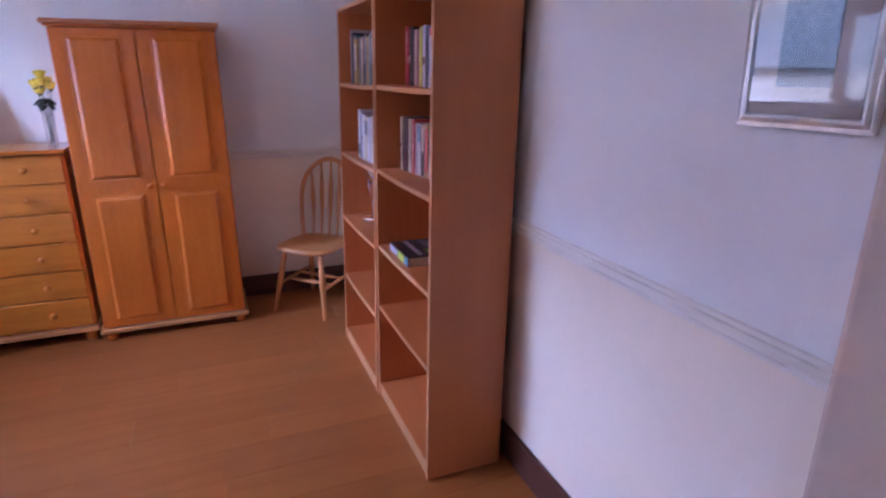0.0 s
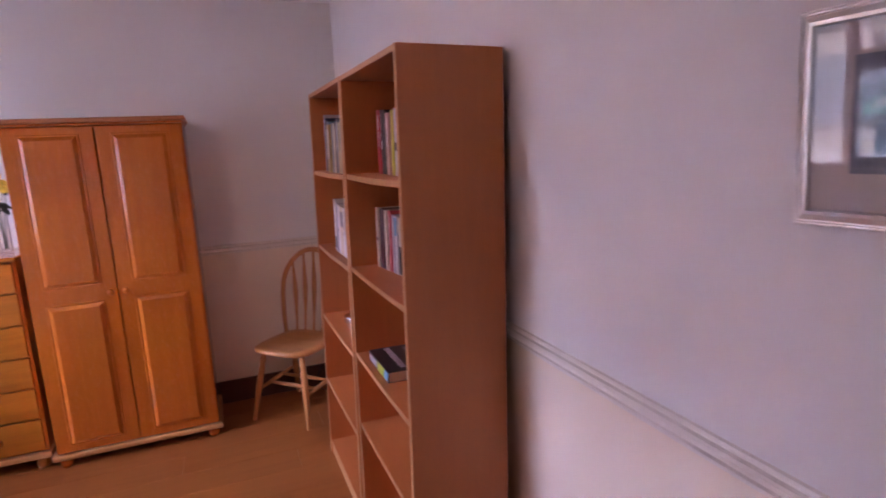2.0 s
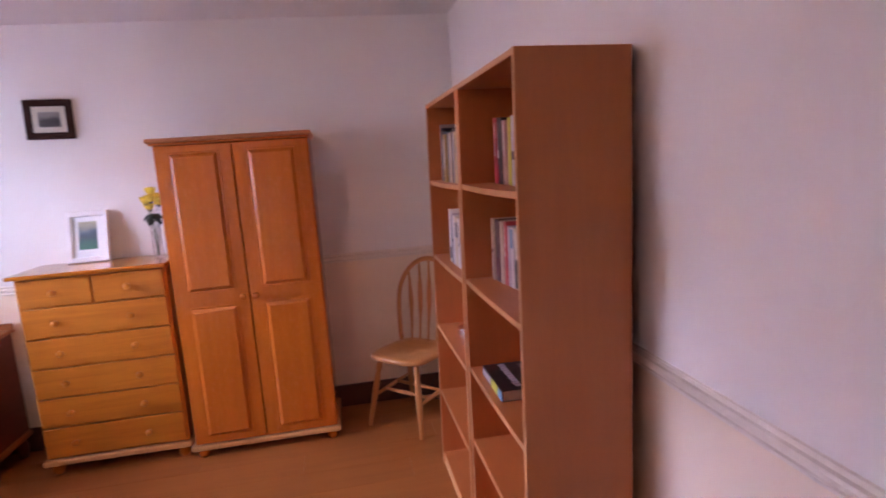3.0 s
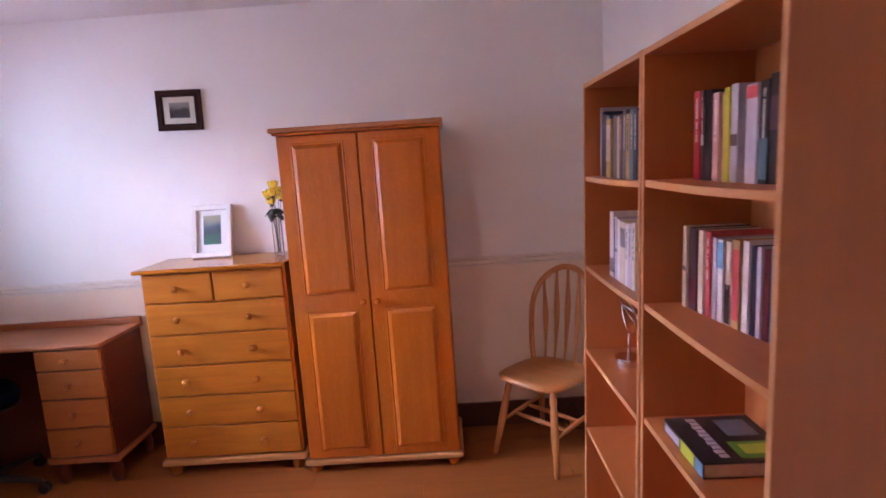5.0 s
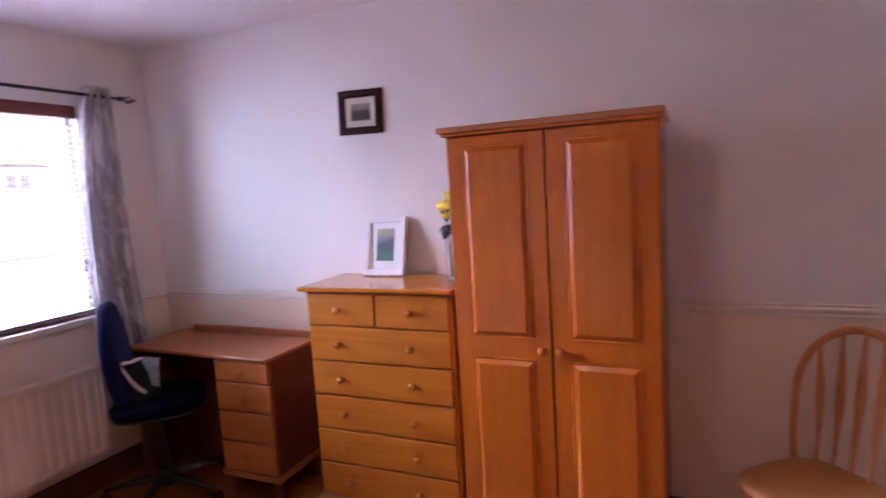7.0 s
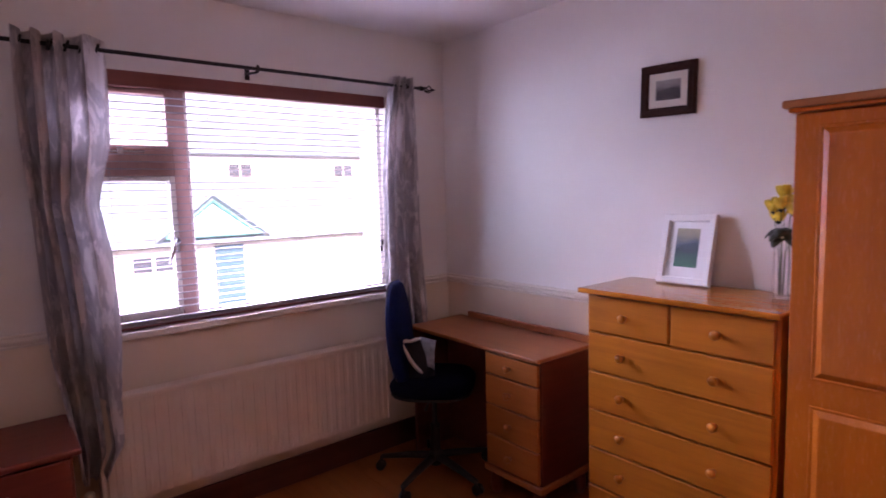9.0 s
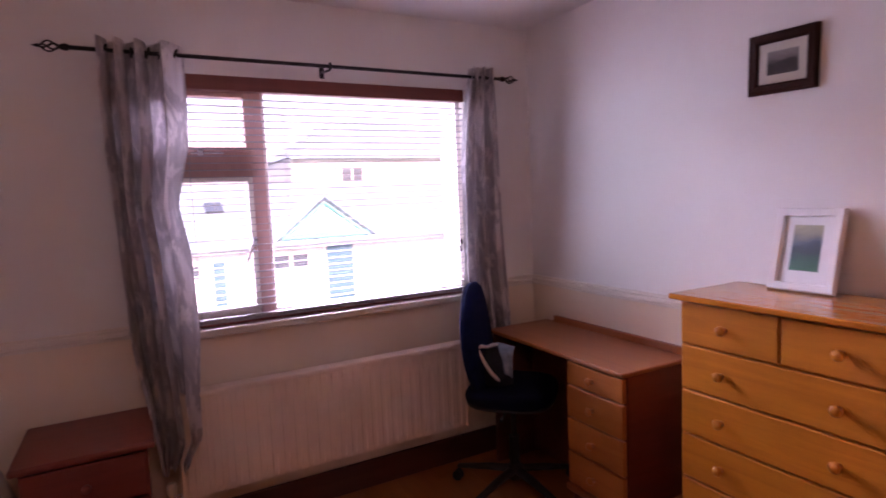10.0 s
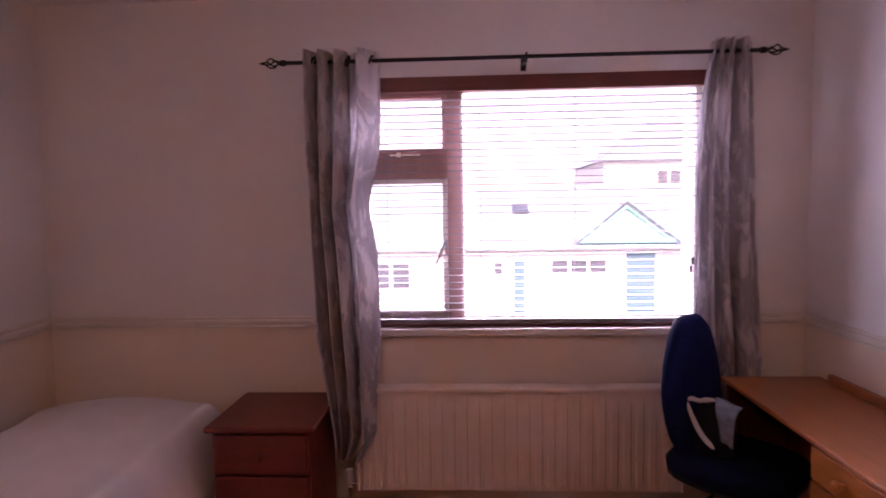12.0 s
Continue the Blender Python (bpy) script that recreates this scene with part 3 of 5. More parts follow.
def house_window(ob, y, z, w, h, mat=None):
    f = part("window", box(0.0, 0.05, y - w / 2, y + w / 2, z, z + h, 0.01), trim_white, ob)
    k = max(1, round(w / 0.7))
    for i in range(k):
        c = y - w / 2 + w * (i + 0.5) / k
        part("pane", box(0.04, 0.06, c - w / k / 2 + 0.05, c + w / k / 2 - 0.05, z + 0.06, z + h - 0.06, 0), mat or dark_glass, f)
    part("sill", box(0.0, 0.12, y - w / 2 - 0.05, y + w / 2 + 0.05, z - 0.08, z, 0.01), trim_white, f)


near = house(-18.2, -6, 14, 0.25, 2.3, 8, "white rendered bungalow with a teal-trimmed porch gable")
house_window(near, 6.0 - 4, 1.75, 1.8, 0.55)
house_window(near, 3.45 - 4, 1.7, 0.35, 0.5)
house_window(near, 0.0 - 4, 1.3, 1.3, 0.9)
house_window(near, -2.6 - 4, 1.3, 1.0, 0.9)
part("door", box(0, 0.05, 3.5, 4.4, 0.15, 2.45, 0.01), blue_door, near)
part("door", box(0, 0.05, -0.05, 0.3, 0.15, 2.2, 0.01), blue_door, near)
bm = bmesh.new()
f = bm.faces.new([bm.verts.new(p) for p in ((0.32, 1.9, 2.75), (0.32, 5.0, 2.75), (0.32, 3.4, 4.0))])
r = bmesh.ops.extrude_face_region(bm, geom=[f])
bmesh.ops.translate(bm, vec=(-3.5, 0, 0), verts=[v for v in r["geom"] if isinstance(v, bmesh.types.BMVert)])
gable = part("porch_gable", bm, render_white, near)
for p, q in (((0.36, 1.75, 2.7), (0.36, 3.4, 4.05)), ((0.36, 5.15, 2.7), (0.36, 3.4, 4.05))):
    part("bargeboard", tube([p, q], 0.11, 4, flat=0.8), slate, gable)
part("trim_board", box(0.325, 0.40, 2.0, 4.9, 2.75, 2.92, 0.01), teal_paint, gable)
for p, q in (((0.36, 2.15, 2.85), (0.36, 3.4, 3.85)), ((0.36, 4.7, 2.85), (0.36, 3.4, 3.85))):
    part("trim_board", tube([p, q], 0.05, 4), teal_paint, gable)
far1 = house(-34, 10.5, 27, 4.2, 7.0, 9, "white rendered two-storey house with a hipped slate roof", 4.0)
house_window(far1, -4.5, 5.1, 1.45, 0.9)
house_window(far1, 2.5, 5.1, 1.45, 0.9)
far3 = house(-27, 10.8, 17, 1.45, 2.5, 5, "low pale rendered extension with a slate roof", 2.5)
house_window(far3, -2.0, 2.4, 1.0, 0.9)
rl = bmesh.new()
box(-0.35, 0.35, -0.28, 0.28, -0.03, 0.05, 0.01, bm=rl)
rl.transform(pose(-2.1, 0.35, 3.85, 0, 25.5, 0))
part("roof_window", rl, dark_glass, near)
far2 = house(-36, -20, 1.5, 2.4, 4.6, 9, "pale rendered house with a slate roof")
house_window(far2, 3, 3.2, 1.5, 0.9)
house_window(far2, -1.5, 3.2, 1.5, 0.9)
house_window(far2, 7, 3.2, 1.2, 0.9)
g = bmesh.new()
bmesh.ops.create_grid(g, x_segments=8, y_segments=8, size=400, matrix=Matrix.Translation((-405, 0, GZ)))
structure("ground", g, tarmac, "grey tarmac street and forecourts")

# ---- bookcases along the east wall ----
BX0, BX1 = 0.866, 1.1715


NEAR_LEAN, FAR_LEAN = 1.1, 1.4


def leaning(y, lean):
    """The frame of a bookcase that leans back against the wall above the skirting."""
    return pose(BX1 - 1.79 * math.sin(radians(lean)), y, 0, 0, lean, 0) @ pose(BX0 - BX1, 0, 0)


def bookcase(y0, y1, label, lean, shelves):
    ob = thing("bookcase", (BX0, y0, 0), label=label, category="bookcase", group="bookcases along the wall")
    ob.matrix_world = leaning(y0, lean)
    d, w, h, t = BX1 - BX0, y1 - y0, 1.79, 0.018
    for a in (0, w - t):
        part("side_panel", box(0, d, a, a + t, 0, h, 0.0015), shelf_z, ob)
        part("edge_strip", box(-0.0015, 0.0002, a + 0.001, a + t - 0.001, 0.002, h - 0.001, 0), shelf_edge, ob)
    part("back_panel", box(d - 0.012, d - 0.006, t, w - t, 0.05, h - t, 0), shelf_z, ob)
    part("top_panel", box(0, d - 0.001, t, w - t, h - t, h - 0.001, 0.0015), shelf_y, ob)
    part("edge_strip", box(-0.0015, 0.0002, t, w - t, h - t + 0.001, h - 0.002, 0), shelf_edge, ob)
    for z in shelves:
        bm = bmesh.new()
        n = 10
        top, low = [], []
        for k in range(n + 1):
            y = t + (w - 2 * t) * k / n
            sag = -0.004 * math.sin(math.pi * k / n) * (1 if z > 0.2 else 0)
            for x, zz, s in ((0.004, z, top), (d - 0.013, z, top), (d - 0.013, z - 0.018, low), (0.004, z - 0.018, low)):
                s.append(bm.verts.new((x, y, zz + sag)))
        for k in range(n):
            a, b = top[2 * k], top[2 * k + 1]
            c, e = top[2 * k + 2], top[2 * k + 3]
            a2, b2, c2, e2 = low[2 * k + 1], low[2 * k], low[2 * k + 3], low[2 * k + 2]
            for q in ((a, b, e, c), (a2, c2, e2, b2), (a, c, c2, a2), (b, b2, e2, e)):
                bm.faces.new(q)
        part("shelf", bm, shelf_y, ob)
        bm = bmesh.new()
        strip = []
        for k in range(n + 1):
            y = t + (w - 2 * t) * k / n
            sag = -0.004 * math.sin(math.pi * k / n) * (1 if z > 0.2 else 0)
            strip.append([bm.verts.new((0.0028, y, z + sag - 0.001)), bm.verts.new((0.0028, y, z + sag - 0.017))])
        for a, b in zip(strip, strip[1:]):
            bm.faces.new((a[0], b[0], b[1], a[1]))
        part("edge_strip", bm, shelf_edge, ob)
    part("plinth", box(0.006, 0.02, t, w - t, 0, shelves[-1] - 0.019, 0), shelf_edge, ob)
    return ob


NEAR_SHELVES, FAR_SHELVES = (1.443, 1.097, 0.757, 0.467, 0.065), (1.438, 1.085, 0.738, 0.400, 0.065)
bookcase(1.767, 2.434, "beech-effect open bookcase with shelves of upright books", NEAR_LEAN, NEAR_SHELVES)
bookcase(2.437, 3.103, "beech-effect open bookcase, sparsely filled, beside a wooden chair", FAR_LEAN, FAR_SHELVES)


def shelf_pose(y, m):
    """A pose given from a bookcase's front, in the room's frame."""
    return leaning(0, FAR_LEAN if y > 2.436 else NEAR_LEAN) @ m


book_mats = {}


def cover(color):
    if color not in book_mats:
        book_mats[color] = plain("book_cover", color, 0.4, vary=0.1, scale=20)
    return book_mats[color]


def book(y, shelf, thick, height, depth, color, title=None, x=0.0, lean=0.0, band=None):
    """An upright book, spine to the room. y is its north side."""
    ob = thing("book", label=BOOK_LABEL[color], category="book", group="books on the shelves")
    ob.matrix_world = shelf_pose(y, pose(0.03 + x, y - thick, shelf - 0.0055, lean, 0, 0))
    c = cover(color)
    bm = box(0, 0.003, 0.0, thick, 0, height, 0.0012, 1)
    box(0.002, depth, 0, 0.0022, 0, height, 0.0008, 1, bm)
    box(0.002, depth, thick - 0.0022, thick, 0, height, 0.0008, 1, bm)
    part("cover", bm, c, ob)
    part("page_block", box(0.003, depth - 0.004, 0.0023, thick - 0.0023, 0.003, height - 0.004, 0), paper, ob)
    if title:
        z, bm = height * 0.92, bmesh.new()
        while z > height * 0.45:
            step = random.uniform(0.003, 0.0065)
            wide = random.uniform(0.10, 0.16)
            box(-0.0006, 0.0004, thick * (0.5 - wide), thick * (0.5 + wide), z - step * 0.75, z, 0, bm=bm)
            z -= step * (1.0 if random.random() > 0.15 else 2.2)
        tagged(part("spine_title", bm, cover(title), ob), kind="stuff")
    if band:
        part("spine_band", box(-0.0006, 0.0004, 0.0005, thick - 0.0005, height * band[1], height * band[2], 0), cover(band[0]), ob)
    return ob


RED, BLACK, PINK, CREAM, YELLOW = (0.45, 0.02, 0.03), (0.02, 0.018, 0.022), (0.55, 0.32, 0.30), (0.62, 0.54, 0.42), (0.55, 0.50, 0.04)
WHITE, NAVY, PALE, GREY, TEAL = (0.72, 0.70, 0.72), (0.02, 0.03, 0.08), (0.5, 0.47, 0.55), (0.16, 0.16, 0.19), (0.10, 0.22, 0.28)
PLUM, CORAL, SKY_BLUE, OCHRE, MAROON = (0.10, 0.05, 0.06), (0.62, 0.10, 0.11), (0.12, 0.35, 0.55), (0.5, 0.34, 0.13), (0.14, 0.02, 0.03)
BOOK_LABEL = {
    RED: "red upright book with pale spine lettering", BLACK: "black upright book with a worn spine", PINK: "dusty pink upright paperback book",
    CREAM: "cream upright paperback book with aged pages", YELLOW: "bright yellow-green upright book", WHITE: "white upright paperback book",
    NAVY: "navy blue upright book with pale lettering", PALE: "pale lilac-grey upright book", GREY: "dark grey upright book", TEAL: "muted teal upright book",
    PLUM: "dark plum upright paperback book", CORAL: "coral red upright paperback book", SKY_BLUE: "sky blue upright paperback book",
    OCHRE: "ochre yellow upright book", MAROON: "dark maroon upright book",
}


def row_of_books(y, shelf, books, x0=0.0, slope=0.0):
    """Upright books side by side; the row runs deeper into the shelf by slope."""
    deep = x0
    for th, h, dep, col, title, x, band in books:
        book(y, shelf, th, h, min(dep, 0.24 - deep - x), col, title, x + deep, random.uniform(-0.8, 0.8), band)
        y -= th + 0.002
        deep += slope * th


S1, S2, S3 = NEAR_SHELVES[:3]
F1, F2, F3 = FAR_SHELVES[:3]
row_of_books(2.362, S1, [
    (0.034, 0.228, 0.15, RED, WHITE, 0.045, None), (0.014, 0.228, 0.15, PLUM, WHITE, 0.045, (WHITE, 0.4, 0.52)), (0.034, 0.225, 0.16, BLACK, None, 0.045, None),
    (0.016, 0.200, 0.15, PINK, None, 0.05, None), (0.030, 0.212, 0.15, PINK, WHITE, 0.035, None), (0.012, 0.206, 0.15, OCHRE, None, 0.04, None),
    (0.026, 0.218, 0.15, YELLOW, None, 0.035, None), (0.030, 0.222, 0.15, PALE, None, 0.035, (PLUM, 0.38, 0.5)), (0.030, 0.215, 0.14, GREY, None, 0.05, None),
    (0.044, 0.212, 0.14, PALE, None, 0.03, (CORAL, 0.86, 0.98)), (0.034, 0.215, 0.14, BLACK, WHITE, 0.03, (TEAL, 0.05, 0.45)),
    (0.042, 0.225, 0.15, BLACK, None, 0.03, (PLUM, 0.5, 0.8)), (0.024, 0.222, 0.15, TEAL, WHITE, 0.03, None), (0.030, 0.215, 0.15, MAROON, OCHRE, 0.03, None), (0.034, 0.22, 0.14, BLACK, GREY, 0.03, None), (0.036, 0.23, 0.14, PLUM, PINK, 0.03, None), (0.03, 0.2, 0.14, GREY, WHITE, 0.03, None),
], 0.035, 0.1)
row_of_books(2.385, S2, [
    (0.020, 0.226, 0.16, CREAM, None, 0.02, (PLUM, 0.46, 0.52)), (0.046, 0.224, 0.16, PLUM, None, 0.025, (MAROON, 0.1, 0.4)), (0.030, 0.222, 0.16, CREAM, None, 0.02, None),
    (0.026, 0.222, 0.16, CORAL, WHITE, 0.02, None), (0.020, 0.210, 0.16, PALE, None, 0.02, None),
    (0.026, 0.208, 0.16, WHITE, None, 0.02, (SKY_BLUE, 0.66, 0.97)), (0.026, 0.206, 0.16, CREAM, WHITE, 0.02, (BLACK, 0.03, 0.5)), (0.032, 0.214, 0.16, OCHRE, None, 0.02, (CORAL, 0.1, 0.9)),
    (0.026, 0.216, 0.16, WHITE, None, 0.02, None), (0.018, 0.208, 0.16, NAVY, None, 0.02, None), (0.018, 0.208, 0.16, PALE, None, 0.02, None),
    (0.022, 0.205, 0.16, MAROON, None, 0.02, None), (0.042, 0.212, 0.16, TEAL, WHITE, 0.02, None), (0.030, 0.206, 0.16, NAVY, WHITE, 0.02, None), (0.034, 0.21, 0.16, BLACK, CREAM, 0.02, None),
], 0.045, 0.17)
row_of_books(3.065, F1, [
    (0.012, 0.262, 0.19, PALE, None, 0.05, None), (0.030, 0.245, 0.19, NAVY, None, 0.05, None), (0.040, 0.232, 0.16, BLACK, None, 0.05, None),
    (0.034, 0.226, 0.16, TEAL, WHITE, 0.05, None), (0.026, 0.212, 0.16, OCHRE, None, 0.05, (BLACK, 0.72, 0.9)), (0.050, 0.208, 0.16, OCHRE, None, 0.03, (CREAM, 0.3, 0.9)),
    (0.040, 0.215, 0.16, GREY, None, 0.04, None), (0.030, 0.21, 0.17, CREAM, None, 0.04, None), (0.03, 0.215, 0.16, PLUM, PINK, 0.04, None), (0.034, 0.225, 0.17, GREY, WHITE, 0.04, None), (0.036, 0.21, 0.16, OCHRE, BLACK, 0.04, None), (0.034, 0.22, 0.16, TEAL, WHITE, 0.04, None), (0.036, 0.22, 0.16, NAVY, WHITE, 0.04, None), (0.036, 0.21, 0.16, PLUM, GREY, 0.04, None), (0.034, 0.22, 0.16, MAROON, CREAM, 0.04, None),
], -0.025)
row_of_books(2.9, F2, [
    (0.044, 0.236, 0.16, WHITE, None, 0.03, (GREY, 0.08, 0.3)), (0.014, 0.215, 0.16, NAVY, None, 0.03, None), (0.026, 0.222, 0.16, PALE, None, 0.03, (NAVY, 0.45, 0.5)),
    (0.034, 0.216, 0.16, WHITE, None, 0.03, None), (0.050, 0.212, 0.16, CREAM, None, 0.03, (GREY, 0.6, 0.9)), (0.028, 0.21, 0.16, WHITE, NAVY, 0.03, None), (0.034, 0.215, 0.16, PALE, GREY, 0.03, None), (0.034, 0.22, 0.16, CREAM, NAVY, 0.03, None),
], -0.015)


def flat_book(loc, rz, w, l, t, label, stripes):
    """A large book lying flat, spine along its local y."""
    ob = thing("book", loc, rz, label, "book", "books on the shelves")
    ob.matrix_world = shelf_pose(loc[1], pose(*loc, 0, 0, rz))
    bm = box(0, w, 0, l, 0, 0.003, 0.001, 1)
    box(0, w, 0, l, t - 0.003, t, 0.001, 1, bm)
    box(0, 0.003, 0, l, 0.001, t - 0.001, 0.0008, 1, bm)
    part("cover", bm, cover(BLACK), ob)
    part("page_block", box(0.004, w - 0.004, 0.004, l - 0.004, 0.0031, t - 0.0031, 0), paper, ob)
    for mat, a in stripes:
        part("cover_print", box(*a), mat, ob)


green_print, lime_print = cover((0.10, 0.28, 0.04)), cover((0.45, 0.55, 0.05))
pale_print = cover(PALE)
letters = [(pale_print, (0.05 + 0.004 * (k % 2), 0.075, 0.215 - 0.021 * k, 0.231 - 0.021 * k, 0.0395, 0.0406, 0)) for k in range(10)]
flat_book((0.03, 2.09, S3 - 0.006), 0, 0.225, 0.245, 0.04, "large dark hardback book lying flat with pale cover lettering",
          letters + [(green_print, (0.1, 0.2, 0.02, 0.10, 0.0395, 0.0404, 0)), (lime_print, (0.12, 0.19, 0.04, 0.085, 0.0399, 0.0410, 0)), (cover(GREY), (0.12, 0.2, 0.13, 0.22, 0.0395, 0.0404, 0)),
                     (pale_print, (-0.0006, 0.0005, 0.14, 0.235, 0.009, 0.031, 0)), (lime_print, (-0.0006, 0.0005, 0.05, 0.13, 0.004, 0.036, 0)), (cover(SKY_BLUE), (-0.0006, 0.0005, 0.005, 0.045, 0.004, 0.036, 0))])


def vanity_mirror(loc):
    ob = thing("vanity_mirror", loc, 0, "round chrome tabletop mirror on a stand", "mirror")
    ob.matrix_world = shelf_pose(loc[1], pose(*loc))
    part("base", lathe([(0.05, 0), (0.055, 0.003), (0.055, 0.024), (0.052, 0.03), (0.01, 0.032)], 28), chrome, ob, smooth=False)
    part("stem", tube([(0, 0, 0.03), (0, 0, 0.12)], 0.006), chrome, ob, smooth=True)
    R = 0.085
    part("yoke", tube([(0, R * 1.06 * math.cos(a), 0.215 + R * 1.06 * math.sin(a)) for a in [math.pi + k * math.pi / 16 for k in range(17)]], 0.004, 8), chrome, ob, smooth=True)
    tilt = pose(0, 0, 0.215, 0, 62, 0)
    ring = tube([(R * math.cos(a), R * math.sin(a), 0) for a in [k * math.pi / 16 for k in range(33)]], 0.006, 8)
    ring.transform(tilt)
    part("rim", ring, chrome, ob, smooth=True)
    part("mirror_glass", lathe([(R - 0.004, -0.003), (R - 0.004, 0.003)], 32, tilt), mirror_silver, ob)


mirror_silver = plain("mirror_silver", (0.9, 0.9, 0.9), 0.02, 1.0, vary=0.01)
vanity_mirror((0.122, 2.915, F3 - 0.006))


# ---- furniture along the north wall ----
def knob_mesh(r=0.017, length=0.035):
    return lathe([(r * 0.55, 0), (r * 0.5, length * 0.3), (r * 0.62, length * 0.42), (r, length * 0.62), (r * 0.98, length * 0.8), (r * 0.7, length * 0.96), (0.001, length)], 16, pose(0, 0, 0, 90, 0, 0))


def knob(parent, x, y, z, mat, r=0.017):
    bm = knob_mesh(r)
    bm.transform(Matrix.Translation((x, y, z)))
    return part("knob", bm, mat, parent, smooth=True)


def bun_foot(parent, x, y, h, mat, r=0.03):
    return part("foot", lathe([(r * 0.7, 0), (r * 0.95, h * 0.25), (r, h * 0.5), (r * 0.9, h * 0.8), (r * 0.75, h)], 16, pose(x, y, 0)), mat, parent, smooth=True)


def wardrobe():
    x0, x1, y0, y1, h = -0.482, 0.296, 3.565, 3.975, 1.745
    ob = thing("wardrobe", (x0, y0, 0), label="two-door orange varnished pine wardrobe with raised panels, doors shut", category="wardrobe")
    w, d = x1 - x0, y1 - y0
    part("body", box(0, w, 0.02, d, 0.075, h - 0.03, 0.003), ward_z, ob)
    part("plinth", box(-0.018, w + 0.018, -0.012, d, 0.045, 0.075, 0.01, 3), edge_x, ob, "paler moulded plinth")
    part("cornice", box(-0.018, w + 0.018, -0.045, d, h - 0.022, h, 0.006, 3), cornice_x, ob)
    part("cornice_moulding", box(-0.006, w + 0.006, -0.028, d, h - 0.034, h - 0.022, 0.004, 2), ward_x, ob)
    for fx, fy in ((0.035, 0.03), (w - 0.035, 0.03), (0.035, d - 0.04), (w - 0.035, d - 0.04)):
        bun_foot(ob, fx, fy, 0.046, ward_z, 0.03)
    gap = w / 2 - 0.004
    for s, a0, a1 in ((1, 0.006, gap), (-1, w / 2 + 0.004, w - 0.006)):
        door = part("door", box(a0, a1, -0.002, 0.019, 0.082, h - 0.038, 0.003), ward_z, ob)
        for z0, z1 in ((0.115, 0.853), (0.93, 1.672)):
            p0, p1 = a0 + 0.062, a1 - 0.062
            part("panel_moulding", frame_ring(p0, p1, z0, z1, [(0, -0.0022), (0.002, -0.0042), (0.006, -0.0044), (0.010, -0.0026)]), ward_z, door)
            part("raised_panel", frame_ring(p0, p1, z0, z1, [(0.010, -0.0026), (0.026, -0.0125), (0.030, -0.0136), (0.5 * (p1 - p0) - 0.001, -0.0136)]), ward_z, door)
        kx = gap - 0.03 if s > 0 else w / 2 + 0.034
        knob(door, kx, -0.002, 0.893, ward_z, 0.016)


wardrobe()


def chest():
    x0, x1, y0, y1, h = -1.25, -0.52, 3.615, 3.975, 1.107
    ob = thing("chest_of_drawers", (x0, y0, 0), label="honey pine chest of seven drawers with round wooden knobs", category="chest of drawers")
    w, d = x1 - x0, y1 - y0
    part("body", box(0, w, 0.018, d, 0.092, h - 0.02, 0.003), pine_z, ob)
    part("top", box(-0.022, w + 0.012, -0.028, d + 0.01, h - 0.02, h, 0.006, 3), pine_top, ob)
    part("plinth", box(-0.015, w + 0.012, -0.012, d, 0.06, 0.092, 0.009, 3), edge_x, ob, "paler moulded plinth")
    for fx, fy in ((0.04, 0.035), (w - 0.04, 0.035), (0.04, d - 0.04), (w - 0.04, d - 0.04)):
        bun_foot(ob, fx, fy, 0.061, pine_z, 0.032)
    edges = [1.082, 0.927, 0.763, 0.599, 0.435, 0.271, 0.1]
    for n, (zt, zb) in enumerate(zip(edges, edges[1:])):
        spans = [(0.012, w / 2 - 0.005, (0.25,)), (w / 2 + 0.005, w - 0.012, (0.74,))] if n == 0 else [(0.012, w - 0.012, (0.235, 0.735))]
        for a, b, ks in spans:
            dr = part("drawer", box(a, b, -0.001, 0.02, zb + 0.004, zt - 0.004, 0.005, 3), pine_x, ob)
            for k in ks:
                knob(dr, w * k, -0.001, (zt + zb) / 2, pine_z, 0.017)


chest()


